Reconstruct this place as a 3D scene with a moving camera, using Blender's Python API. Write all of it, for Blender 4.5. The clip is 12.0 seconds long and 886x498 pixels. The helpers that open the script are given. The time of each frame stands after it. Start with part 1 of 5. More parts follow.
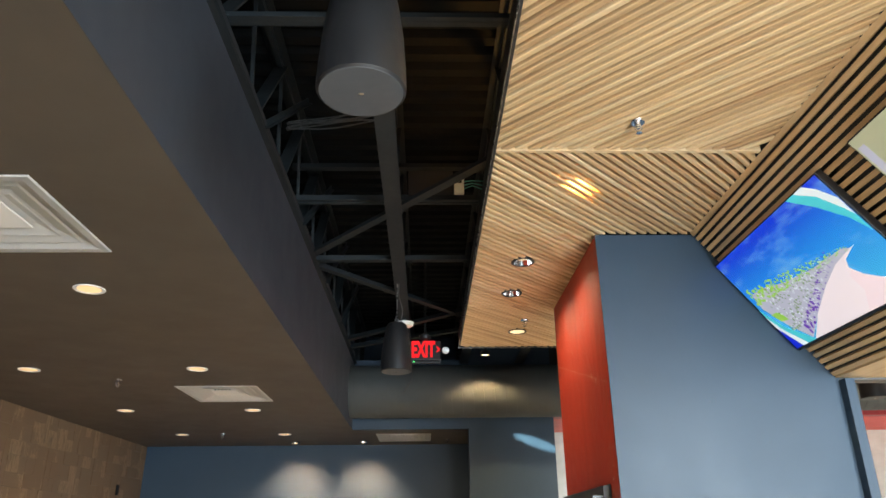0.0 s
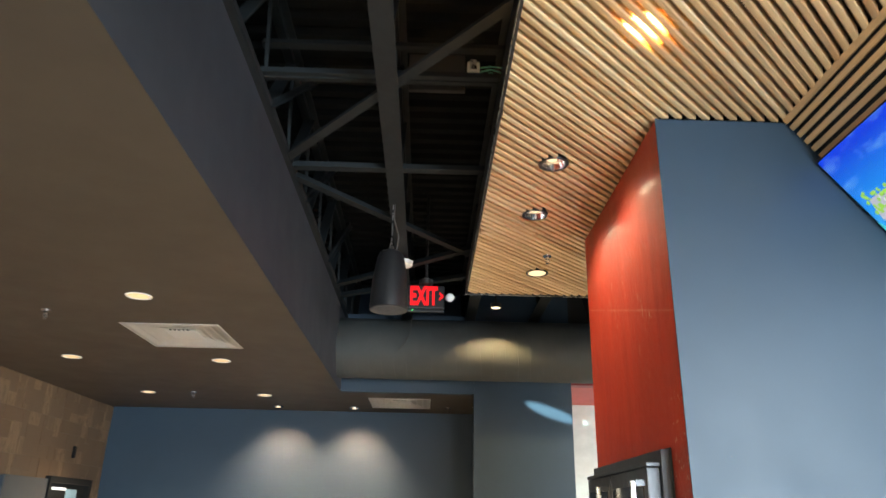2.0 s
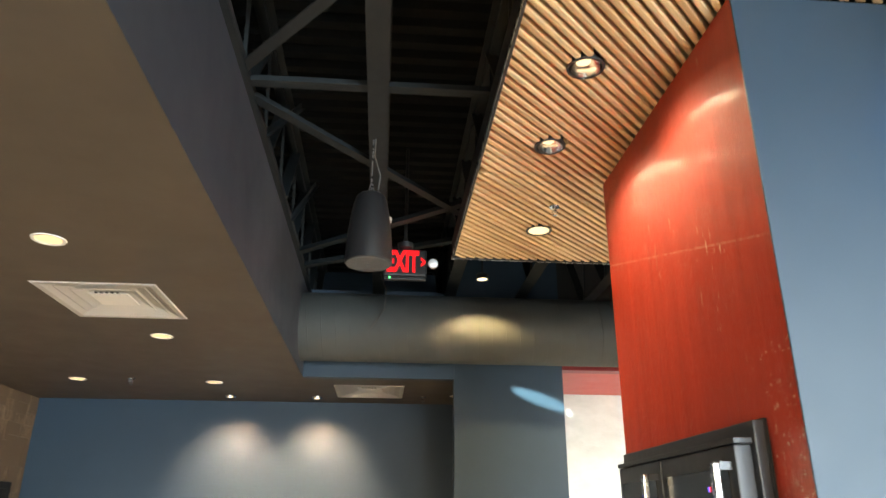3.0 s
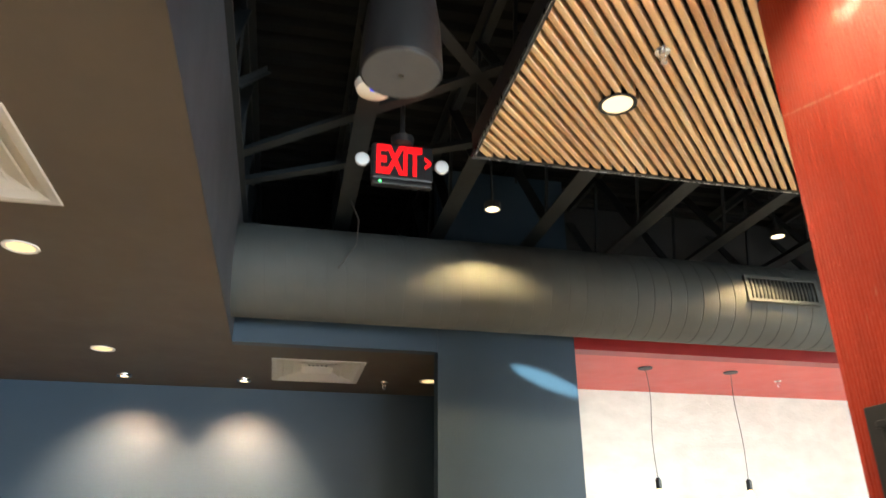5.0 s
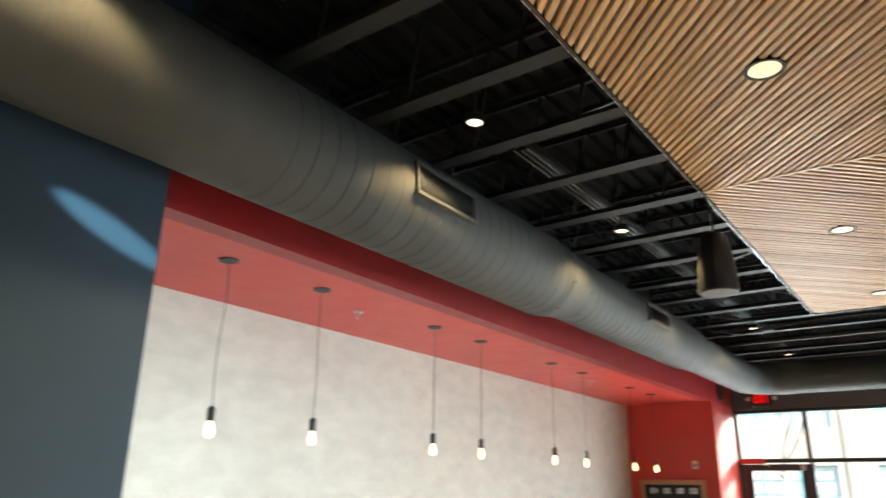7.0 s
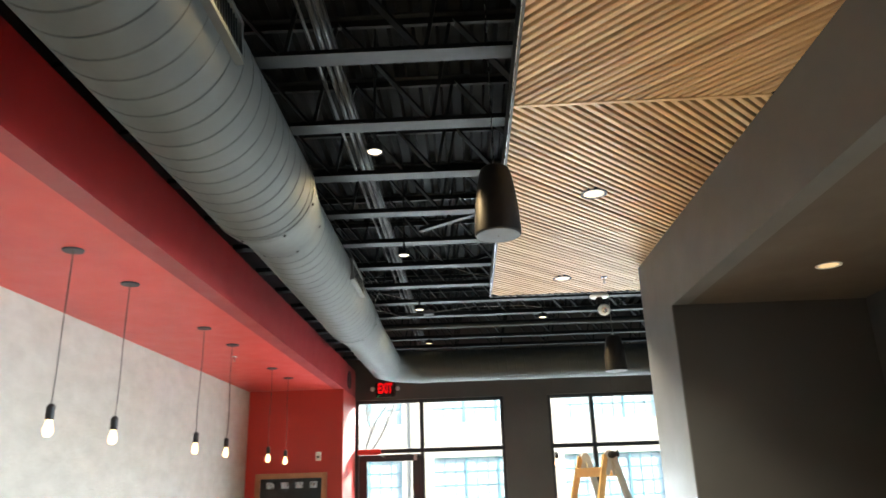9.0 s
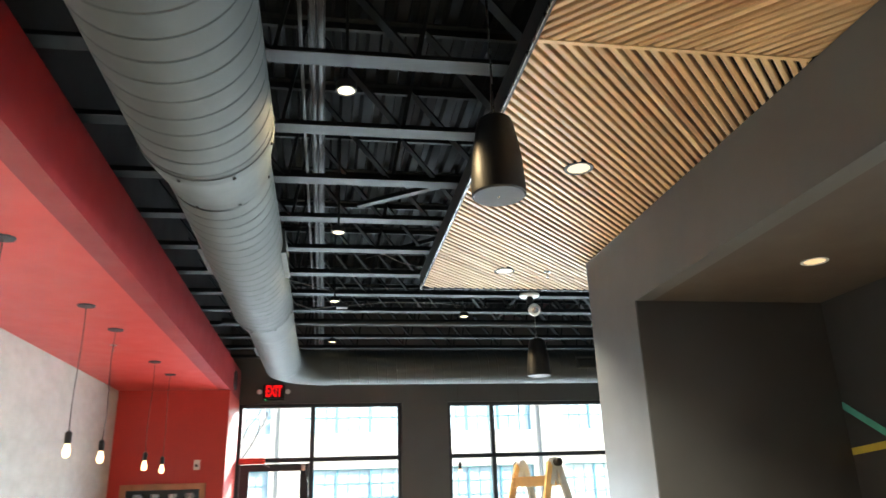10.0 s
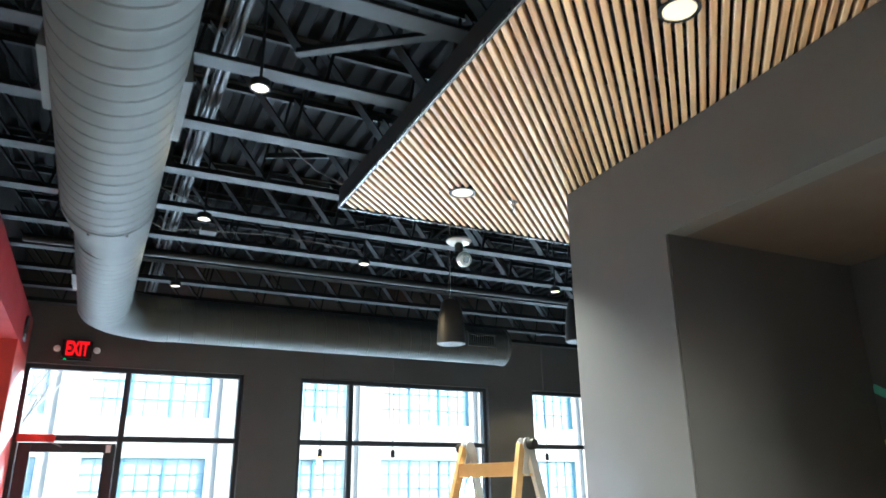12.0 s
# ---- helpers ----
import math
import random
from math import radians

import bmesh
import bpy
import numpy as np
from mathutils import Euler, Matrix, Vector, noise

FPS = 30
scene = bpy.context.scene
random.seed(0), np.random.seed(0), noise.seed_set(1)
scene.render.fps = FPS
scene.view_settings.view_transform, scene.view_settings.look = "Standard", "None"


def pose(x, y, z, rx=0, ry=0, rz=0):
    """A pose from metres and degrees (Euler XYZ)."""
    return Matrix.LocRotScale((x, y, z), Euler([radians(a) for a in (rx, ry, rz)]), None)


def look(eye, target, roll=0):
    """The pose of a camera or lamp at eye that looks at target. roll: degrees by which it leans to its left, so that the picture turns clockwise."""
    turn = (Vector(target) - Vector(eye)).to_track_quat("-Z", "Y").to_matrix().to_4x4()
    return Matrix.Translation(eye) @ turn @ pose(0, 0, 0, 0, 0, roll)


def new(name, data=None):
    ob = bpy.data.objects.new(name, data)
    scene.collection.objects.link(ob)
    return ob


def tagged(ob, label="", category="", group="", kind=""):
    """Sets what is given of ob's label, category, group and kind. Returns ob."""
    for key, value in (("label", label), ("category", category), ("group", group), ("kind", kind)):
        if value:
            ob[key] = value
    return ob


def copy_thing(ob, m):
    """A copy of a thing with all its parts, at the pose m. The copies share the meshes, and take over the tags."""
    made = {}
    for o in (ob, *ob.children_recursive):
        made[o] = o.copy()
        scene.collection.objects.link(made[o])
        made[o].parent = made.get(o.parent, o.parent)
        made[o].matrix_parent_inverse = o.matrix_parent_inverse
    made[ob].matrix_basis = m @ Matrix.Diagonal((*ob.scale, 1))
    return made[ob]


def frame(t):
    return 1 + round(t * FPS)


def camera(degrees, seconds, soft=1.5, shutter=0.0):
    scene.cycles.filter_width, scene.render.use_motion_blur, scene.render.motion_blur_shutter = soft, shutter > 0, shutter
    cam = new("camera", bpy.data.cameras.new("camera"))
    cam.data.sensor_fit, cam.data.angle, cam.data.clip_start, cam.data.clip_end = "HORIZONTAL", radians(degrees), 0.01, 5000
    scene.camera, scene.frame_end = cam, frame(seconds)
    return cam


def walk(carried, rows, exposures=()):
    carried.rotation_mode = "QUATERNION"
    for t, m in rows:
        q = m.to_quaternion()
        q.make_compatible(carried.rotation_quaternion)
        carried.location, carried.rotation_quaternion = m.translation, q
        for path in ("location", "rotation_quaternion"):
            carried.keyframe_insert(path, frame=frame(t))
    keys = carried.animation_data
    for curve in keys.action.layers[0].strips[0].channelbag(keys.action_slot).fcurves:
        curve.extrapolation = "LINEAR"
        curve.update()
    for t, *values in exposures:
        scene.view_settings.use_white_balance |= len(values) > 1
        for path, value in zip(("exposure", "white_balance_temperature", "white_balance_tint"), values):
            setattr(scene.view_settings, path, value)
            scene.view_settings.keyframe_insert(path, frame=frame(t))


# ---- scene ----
cam = camera(64.0, 12.0, soft=1.5, shutter=0.4)
PATH = [
    (0, (-0.004, 0.061, 1.641), (0.048, 1.913, 2.395), -0.7),
    (0.5, (0.021, 0.21, 1.631), (0.01, 2.059, 2.394), -0.2),
    (1, (0.09, 0.488, 1.627), (0.011, 2.338, 2.383), 1.2),
    (1.5, (0.083, 0.829, 1.603), (0.017, 2.687, 2.341), 2.4),
    (2, (0.028, 1.218, 1.615), (0.063, 3.086, 2.328), 1.1),
    (2.5, (-0.001, 1.666, 1.622), (0.082, 3.537, 2.325), 0.2),
    (3, (-0.128, 2.089, 1.608), (0.027, 3.949, 2.327), 0.2),
    (3.2, (-0.189, 2.257, 1.627), (0.016, 4.111, 2.347), -0.3),
    (4.8, (-0.488, 3.631, 1.565), (-0.117, 5.429, 2.358), -0.3),
    (5, (-0.477, 3.829, 1.564), (-0.076, 5.624, 2.348), -0.3),
    (5.5, (-0.423, 4.325, 1.595), (0.143, 6.092, 2.342), 0.7),
    (6, (-0.444, 4.841, 1.605), (0.47, 6.481, 2.293), 0.1),
    (6.5, (-0.389, 5.331, 1.6), (0.862, 6.743, 2.266), -1.2),
    (7, (-0.138, 5.702, 1.657), (1.397, 6.812, 2.299), 0.8),
    (7.5, (0.071, 6.047, 1.695), (1.799, 6.836, 2.321), 1.5),
    (7.7, (0.15, 6.18, 1.671), (1.929, 6.849, 2.293), 1.1),
    (9.3, (1.032, 7.158, 1.601), (2.923, 7.092, 2.247), -2.2),
    (9.5, (1.179, 7.256, 1.604), (3.064, 7.117, 2.258), -2.3),
    (10, (1.52, 7.534, 1.593), (3.382, 7.217, 2.251), -1.9),
    (10.5, (1.892, 7.752, 1.581), (3.716, 7.261, 2.238), -2.3),
    (11, (2.374, 7.851, 1.598), (4.163, 7.263, 2.269), -1.1),
    (11.5, (2.839, 7.96, 1.586), (4.585, 7.254, 2.261), -0.3),
    (12, (3.325, 7.978, 1.575), (5.033, 7.159, 2.218), -0.6),
]
walk(cam, [(t, look(eye, target, roll)) for t, eye, target, roll in PATH], exposures=[(0.0, 2.85, 7300, 12), (0.5, 2.87, 6750, 11), (1.2, 2.95, 6750, 11), (2.0, 3.05, 7250, 11), (2.5, 3.2, 7700, 11), (3.0, 3.42, 7750, 10), (5.0, 3.45, 7450, 10), (5.5, 3.52, 7200, 8), (6.0, 3.47, 6700, 9), (6.5, 3.24, 7200, 8), (7.0, 2.7, 7100, 8), (7.5, 2.6, 6900, 7), (9.5, 2.9, 6550, 5), (12.0, 3.0, 5550, 2)])

# ---- daylight ----
SUN_DIR = Vector((0.50, 0.62, -0.60)).normalized()
world = bpy.data.worlds.new("sky_world")
scene.world = world
world.use_nodes = True
wn = world.node_tree
sky = wn.nodes.new("ShaderNodeTexSky")
sky.sky_type, sky.sun_disc = "NISHITA", False
sky.sun_elevation = math.asin(-SUN_DIR.z)
sky.sun_rotation = math.atan2(-SUN_DIR.x, -SUN_DIR.y)
wn.nodes["Background"].inputs[1].default_value = 0.15
wn.links.new(sky.outputs[0], wn.nodes["Background"].inputs[0])
sun = new("sun", bpy.data.lights.new("sun", "SUN"))
sun.data.energy, sun.data.angle, sun.data.color = 2.8, radians(0.5), (1.0, 0.94, 0.85)
sun.matrix_world = look((4, -20, 14), Vector((4, -20, 14)) + SUN_DIR)


def area(name, eye, target, sx, sy, watts, color):
    d = bpy.data.lights.new(name, "AREA")
    d.shape, d.size, d.size_y, d.energy, d.color = "RECTANGLE", sx, sy, watts, color
    ob = new(name, d)
    ob.matrix_world = look(eye, target)
    return ob


def spot(name, eye, target, watts, degrees, blend=0.6, color=(1.0, 0.82, 0.58), radius=0.04):
    d = bpy.data.lights.new(name, "SPOT")
    d.energy, d.spot_size, d.spot_blend, d.color, d.shadow_soft_size = watts, radians(degrees), blend, color, radius
    ob = new(name, d)
    ob.matrix_world = look(eye, target)
    return ob


# skylight entering by the shopfront behind the start of the walk
SKYBLUE = (0.80, 0.91, 1.0)
area("sky_shopfront", (3.75, -3.95, 1.5), (3.75, 4, 1.5), 4.1, 2.6, 200, (0.62, 0.81, 1.0))
# light off the street and pavement, entering by the lower part of the street windows
for y, w in ((7.6, 2.2), (4.4, 2.5), (1.0, 2.5)):
    area("sky_window", (12.34, y, 0.95), (6.0, y, 0.35), w, 0.9, 28, SKYBLUE)
# spot lamp added for sun off the windows across the street; no mirror modelled
spot("added_sun_glint", (27.5, 1.5, 6.6), (11.9, 9.12, 2.1), 9000, 4.6, 0.2, (1.0, 0.96, 0.9), 0.15)
# spot lamp added across the street: a broad glow low on the white wall
spot("added_sun_glint", (27.2, -4.5, 1.3), (1.4, 10.12, 1.5), 9500, 4.8, 1.0, (0.80, 0.97, 1.0), 0.9)
# spot lamp added in front of the shop, squashed to a thin streak on the pier
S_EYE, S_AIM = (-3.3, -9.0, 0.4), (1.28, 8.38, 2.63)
streak = spot("added_sun_glint", S_EYE, S_AIM, 7000, 1.95, 0.5, (0.50, 0.88, 1.0), 0.02)
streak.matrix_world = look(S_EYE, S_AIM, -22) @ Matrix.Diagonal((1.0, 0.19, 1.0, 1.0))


# ---- materials ----
def nodes_of(name):
    m = bpy.data.materials.new(name)
    m.use_nodes = True
    nt = m.node_tree
    return m, nt, nt.nodes["Principled BSDF"]


def ramp(nt, fac, stops):
    r = nt.nodes.new("ShaderNodeValToRGB")
    nt.links.new(fac, r.inputs[0])
    e = r.color_ramp.elements
    e[0].position, e[0].color = stops[0][0], (*stops[0][1], 1)
    e[1].position, e[1].color = stops[-1][0], (*stops[-1][1], 1)
    for p, c in stops[1:-1]:
        k = e.new(p)
        k.color = (*c, 1)
    return r.outputs[0]


def noise_tex(nt, vec, scale, detail=4, rough=0.6, stretch=None):
    if stretch:
        mp = nt.nodes.new("ShaderNodeMapping")
        mp.inputs["Scale"].default_value = stretch
        nt.links.new(vec, mp.inputs[0])
        vec = mp.outputs[0]
    n = nt.nodes.new("ShaderNodeTexNoise")
    n.inputs["Scale"].default_value, n.inputs["Detail"].default_value, n.inputs["Roughness"].default_value = scale, detail, rough
    nt.links.new(vec, n.inputs["Vector"])
    return n.outputs["Fac"]


def bump_to(nt, bsdf, height, strength, distance):
    b = nt.nodes.new("ShaderNodeBump")
    b.inputs["Strength"].default_value, b.inputs["Distance"].default_value = strength, distance
    nt.links.new(height, b.inputs["Height"])
    nt.links.new(b.outputs[0], bsdf.inputs["Normal"])


def paint(name, base, rough=0.6, var=0.18, big=0.7, fine=160.0, bump=0.12, metal=0.0, coat=0.0, dist=0.002):
    """Painted or plain surface: slow mottling, fine roller stipple, uneven gloss."""
    m, nt, b = nodes_of(name)
    geo = nt.nodes.new("ShaderNodeNewGeometry").outputs["Position"]
    n1 = noise_tex(nt, geo, big, 5, 0.65)
    lo, hi = [c * (1 - var) for c in base], [min(1.0, c * (1 + var)) for c in base]
    nt.links.new(ramp(nt, n1, [(0.3, lo), (0.7, hi)]), b.inputs["Base Color"])
    n2 = noise_tex(nt, geo, fine, 3, 0.6)
    n3 = noise_tex(nt, geo, big * 6, 4, 0.6)
    rr = nt.nodes.new("ShaderNodeMapRange")
    rr.inputs["To Min"].default_value, rr.inputs["To Max"].default_value = max(0.03, rough - 0.1), min(1, rough + 0.1)
    nt.links.new(n3, rr.inputs["Value"])
    nt.links.new(rr.outputs[0], b.inputs["Roughness"])
    b.inputs["Metallic"].default_value, b.inputs["Coat Weight"].default_value = metal, coat
    if bump:
        bump_to(nt, b, n2, bump, dist)
    return m


def glow(name, color, strength):
    m, nt, b = nodes_of(name)
    b.inputs["Base Color"].default_value = (*[c * 0.6 for c in color], 1)
    b.inputs["Emission Color"].default_value, b.inputs["Emission Strength"].default_value = (*color, 1), strength
    return m


def slat_wood(name, lo, mid, hi):
    """Clear-finished softwood; the grain follows the UV length, each strip has its own tone."""
    m, nt, b = nodes_of(name)
    uv = nt.nodes.new("ShaderNodeUVMap").outputs[0]
    geo = nt.nodes.new("ShaderNodeNewGeometry")
    off = nt.nodes.new("ShaderNodeVectorMath")
    off.operation = "MULTIPLY_ADD"
    nt.links.new(geo.outputs["Random Per Island"], off.inputs[0])
    off.inputs[1].default_value = (31.0, 17.0, 0.0)
    nt.links.new(uv, off.inputs[2])
    grain = noise_tex(nt, off.outputs[0], 1.0, 6, 0.7, (1.6, 70.0, 1.0))
    patch = noise_tex(nt, off.outputs[0], 1.0, 2, 0.5, (0.5, 2.0, 1.0))
    mix = nt.nodes.new("ShaderNodeMath")
    mix.operation = "MULTIPLY_ADD"
    nt.links.new(grain, mix.inputs[0])
    mix.inputs[1].default_value = 0.45
    isl = nt.nodes.new("ShaderNodeMath")
    isl.operation = "MULTIPLY_ADD"
    nt.links.new(geo.outputs["Random Per Island"], isl.inputs[0])
    isl.inputs[1].default_value = 0.42
    nt.links.new(patch, isl.inputs[2])
    half = nt.nodes.new("ShaderNodeMath")
    half.operation = "MULTIPLY"
    nt.links.new(isl.outputs[0], half.inputs[0])
    half.inputs[1].default_value = 0.45
    nt.links.new(half.outputs[0], mix.inputs[2])
    nt.links.new(ramp(nt, mix.outputs[0], [(0.34, lo), (0.58, mid), (0.84, hi)]), b.inputs["Base Color"])
    b.inputs["Roughness"].default_value = 0.44
    bump_to(nt, b, grain, 0.25, 0.001)
    return m


def red_mosaic(name):
    """Glossy red lacquer on a fluted panel: upright brush streaks, scattered pimples, pale painted glints."""
    m, nt, b = nodes_of(name)
    geo = nt.nodes.new("ShaderNodeNewGeometry").outputs["Position"]
    streak = noise_tex(nt, geo, 1.0, 5, 0.6, (6.0, 14.0, 0.8))
    sw = nt.nodes.new("ShaderNodeSeparateXYZ")
    nt.links.new(geo, sw.inputs[0])
    zy = nt.nodes.new("ShaderNodeCombineXYZ")
    nt.links.new(sw.outputs[2], zy.inputs[0])
    nt.links.new(sw.outputs[1], zy.inputs[1])
    v = nt.nodes.new("ShaderNodeTexBrick")
    v.offset, v.offset_frequency = 0.37, 2
    for key, val in (("Scale", 1.0), ("Mortar Size", 0.0016), ("Mortar Smooth", 0.3), ("Brick Width", 0.11), ("Row Height", 0.0405)):
        v.inputs[key].default_value = val
    nt.links.new(zy.outputs[0], v.inputs["Vector"])
    mixc = nt.nodes.new("ShaderNodeMixRGB")
    dots = ramp(nt, v.outputs["Fac"], [(0.0, (1, 1, 1)), (1.0, (0, 0, 0))])
    gloss = noise_tex(nt, geo, 1.0, 4, 0.7, (9.0, 30.0, 2.5))
    nt.links.new(ramp(nt, streak, [(0.2, (0.33, 0.027, 0.014)), (0.5, (0.42, 0.038, 0.019)), (0.8, (0.49, 0.052, 0.027))]), mixc.inputs[1])
    # pale flecks put glints into the base colour
    glint_noise = noise_tex(nt, geo, 1.0, 3, 0.6, (40.0, 90.0, 11.0))
    glint_zone = noise_tex(nt, geo, 1.7, 3, 0.6)
    mul = nt.nodes.new("ShaderNodeMath")
    mul.operation = "MULTIPLY"
    nt.links.new(ramp(nt, glint_noise, [(0.66, (0, 0, 0)), (0.70, (1, 1, 1))]), mul.inputs[0])
    nt.links.new(ramp(nt, glint_zone, [(0.52, (0, 0, 0)), (0.62, (1, 1, 1))]), mul.inputs[1])
    sep = nt.nodes.new("ShaderNodeSeparateXYZ")
    nt.links.new(geo, sep.inputs[0])

    def calc(op, p, q):
        nd = nt.nodes.new("ShaderNodeMath")
        nd.operation = op
        for i, v_ in enumerate((p, q)):
            if isinstance(v_, (int, float)):
                nd.inputs[i].default_value = v_
            else:
                nt.links.new(v_, nd.inputs[i])
        return nd.outputs[0]
    # denser painted glints low on the south edge
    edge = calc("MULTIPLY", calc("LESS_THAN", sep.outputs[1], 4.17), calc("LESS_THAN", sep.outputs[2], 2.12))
    glint_fleck = noise_tex(nt, geo, 1.0, 4, 0.65, (45.0, 80.0, 40.0))
    edge = calc("MULTIPLY", edge, ramp(nt, glint_fleck, [(0.60, (0, 0, 0)), (0.64, (0.8, 0.8, 0.8))]))
    # broken pale diagonal line, a streak of light put into the colour
    light_line = calc("ABSOLUTE", calc("SUBTRACT", calc("SUBTRACT", sep.outputs[2], calc("MULTIPLY", sep.outputs[1], 0.285)), 1.294), 0.0)
    light_line = calc("MULTIPLY", calc("LESS_THAN", light_line, 0.005), ramp(nt, glint_fleck, [(0.42, (0, 0, 0)), (0.60, (0.3, 0.3, 0.3))]))
    nt.links.new(calc("MAXIMUM", calc("MAXIMUM", mul.outputs[0], edge), light_line), mixc.inputs[0])
    mixc.inputs[2].default_value = (0.62, 0.48, 0.38, 1)
    nt.links.new(mixc.outputs[0], b.inputs["Base Color"])
    rr = nt.nodes.new("ShaderNodeMapRange")
    rr.inputs["To Min"].default_value, rr.inputs["To Max"].default_value = 0.40, 0.46
    nt.links.new(gloss, rr.inputs["Value"])
    nt.links.new(rr.outputs[0], b.inputs["Roughness"])
    b.inputs["Coat Weight"].default_value, b.inputs["Coat Roughness"].default_value = 0.3, 0.05
    fine = noise_tex(nt, geo, 1.0, 3, 0.6, (70.0, 190.0, 34.0))
    bump_to(nt, b, calc("ADD", calc("MULTIPLY", fine, 2.2), dots), 0.8, 0.002)
    return m


def tile_wood(name):
    m, nt, b = nodes_of(name)
    geo = nt.nodes.new("ShaderNodeNewGeometry").outputs["Position"]
    rnd = nt.nodes.new("ShaderNodeObjectInfo").outputs["Random"]
    isl = nt.nodes.new("ShaderNodeNewGeometry").outputs["Random Per Island"]
    grain = noise_tex(nt, geo, 1.0, 6, 0.75, (30.0, 38.0, 5.0))
    blot = noise_tex(nt, geo, 5.5, 4, 0.65)
    a = nt.nodes.new("ShaderNodeMath")
    a.operation = "MULTIPLY_ADD"
    nt.links.new(rnd, a.inputs[0])
    a.inputs[1].default_value = 0.50
    nt.links.new(grain, a.inputs[2])
    c = nt.nodes.new("ShaderNodeMath")
    c.operation = "MULTIPLY_ADD"
    nt.links.new(blot, c.inputs[0])
    c.inputs[1].default_value = 0.45
    nt.links.new(a.outputs[0], c.inputs[2])
    d = nt.nodes.new("ShaderNodeMath")
    d.operation = "MULTIPLY_ADD"
    nt.links.new(isl, d.inputs[0])
    d.inputs[1].default_value = 0.2
    nt.links.new(c.outputs[0], d.inputs[2])
    nt.links.new(ramp(nt, d.outputs[0], [(0.70, (0.064, 0.039, 0.023)), (1.00, (0.150, 0.092, 0.052)), (1.32, (0.275, 0.178, 0.102))]), b.inputs["Base Color"])
    b.inputs["Roughness"].default_value = 0.55
    bump_to(nt, b, grain, 0.3, 0.002)
    return m


def glass_mat(name):
    m, nt, b = nodes_of(name)
    b.inputs["Transmission Weight"].default_value = 1.0
    b.inputs["Roughness"].default_value = 0.0
    b.inputs["IOR"].default_value = 1.05
    b.inputs["Base Color"].default_value = (0.96, 0.985, 1.0, 1)
    return m


M_SOFFIT = paint("charcoal_brown_paint", (0.072, 0.058, 0.045), 0.6, 0.12)
M_BLUE = paint("slate_blue_paint", (0.022, 0.049, 0.081), 0.5, 0.10)
M_GREY = paint("charcoal_paint", (0.094, 0.095, 0.095), 0.5, 0.10)
M_CHAR = paint("charcoal_upstand_paint", (0.037, 0.040, 0.048), 0.55, 0.12)
# charcoal darkened for the niche walls, their shade put into the colour
M_NICHE = paint("charcoal_niche_shaded", (0.045, 0.046, 0.047), 0.5, 0.12)
M_DARK = paint("near_black_paint", (0.022, 0.022, 0.023), 0.55, 0.15)
M_STEEL = paint("dark_painted_steel", (0.0118, 0.0165, 0.0195), 0.6, 0.2, 3.0)
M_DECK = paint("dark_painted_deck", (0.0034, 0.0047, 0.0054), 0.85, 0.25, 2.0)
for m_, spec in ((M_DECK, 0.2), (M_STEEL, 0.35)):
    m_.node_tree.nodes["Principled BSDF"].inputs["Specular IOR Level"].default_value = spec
M_DUCT = paint("grey_painted_duct", (0.059, 0.067, 0.067), 0.7, 0.10, 2.0, 90, 0.06)
M_RED = paint("coral_red_paint", (0.58, 0.052, 0.040), 0.42, 0.07, 0.8)
# darker copy of the recess red, with the fascia's shade in the colour
M_RED_SHADED = paint("red_paint_shaded", (0.28, 0.015, 0.017), 0.42, 0.07, 0.8)
M_MOSAIC = red_mosaic("red_glossy_mosaic")
M_WHITE = paint("white_paint", (0.84, 0.83, 0.80), 0.32, 0.04, 2.0)
M_BLACK = paint("black_plastic", (0.012, 0.012, 0.013), 0.45, 0.2, 6.0, 400, 0.05)
M_MATT = paint("matt_black_paint", (0.004, 0.004, 0.0045), 0.9, 0.2, 5.0)
M_PALEBLUE = paint("pale_blue_glow_tone", (0.36, 0.56, 0.68), 0.5, 0.1, 5.0)
M_GALV = paint("galvanised_steel", (0.055, 0.062, 0.067), 0.5, 0.2, 9.0, 120, 0.1, 0.3)
M_GRILLE = paint("dark_grey_cloth", (0.075, 0.08, 0.088), 0.75, 0.1, 6.0, 700, 0.3)
M_CHROME = paint("chrome", (0.75, 0.75, 0.76), 0.15, 0.05, 4.0, 300, 0.02, 1.0)
M_ALU = paint("brushed_steel", (0.55, 0.56, 0.57), 0.28, 0.08, 4.0, 300, 0.05, 1.0)
M_ORANGEWOOD = paint("amber_fibreglass", (0.68, 0.45, 0.20), 0.45, 0.12, 5.0)
M_LADDER = paint("ladder_aluminium", (0.62, 0.64, 0.65), 0.4, 0.15, 6.0, 200, 0.05, 0.3)
M_FLOOR = paint("wood_look_floor", (0.42, 0.355, 0.275), 0.35, 0.2, 1.2, 60, 0.1)
M_FRAME = paint("dark_bronze_frame", (0.048, 0.052, 0.060), 0.35, 0.12, 4.0, 300, 0.03, 0.3)
M_STUCCO = paint("cream_stucco", (0.30, 0.272, 0.225), 0.8, 0.08, 0.5, 30, 0.3)
M_TEAL = paint("teal_frame_paint", (0.11, 0.30, 0.34), 0.5, 0.1, 2.0)
M_ASPHALT = paint("asphalt", (0.055, 0.055, 0.056), 0.85, 0.25, 1.0, 80, 0.5)
M_PAVE = paint("concrete_pavement", (0.38, 0.37, 0.35), 0.8, 0.15, 0.8, 70, 0.3)
M_BARK = paint("grey_bark", (0.24, 0.215, 0.19), 0.85, 0.25, 8.0, 120, 0.3)
M_RUBBER = paint("black_rubber", (0.02, 0.02, 0.02), 0.7, 0.2, 5.0)
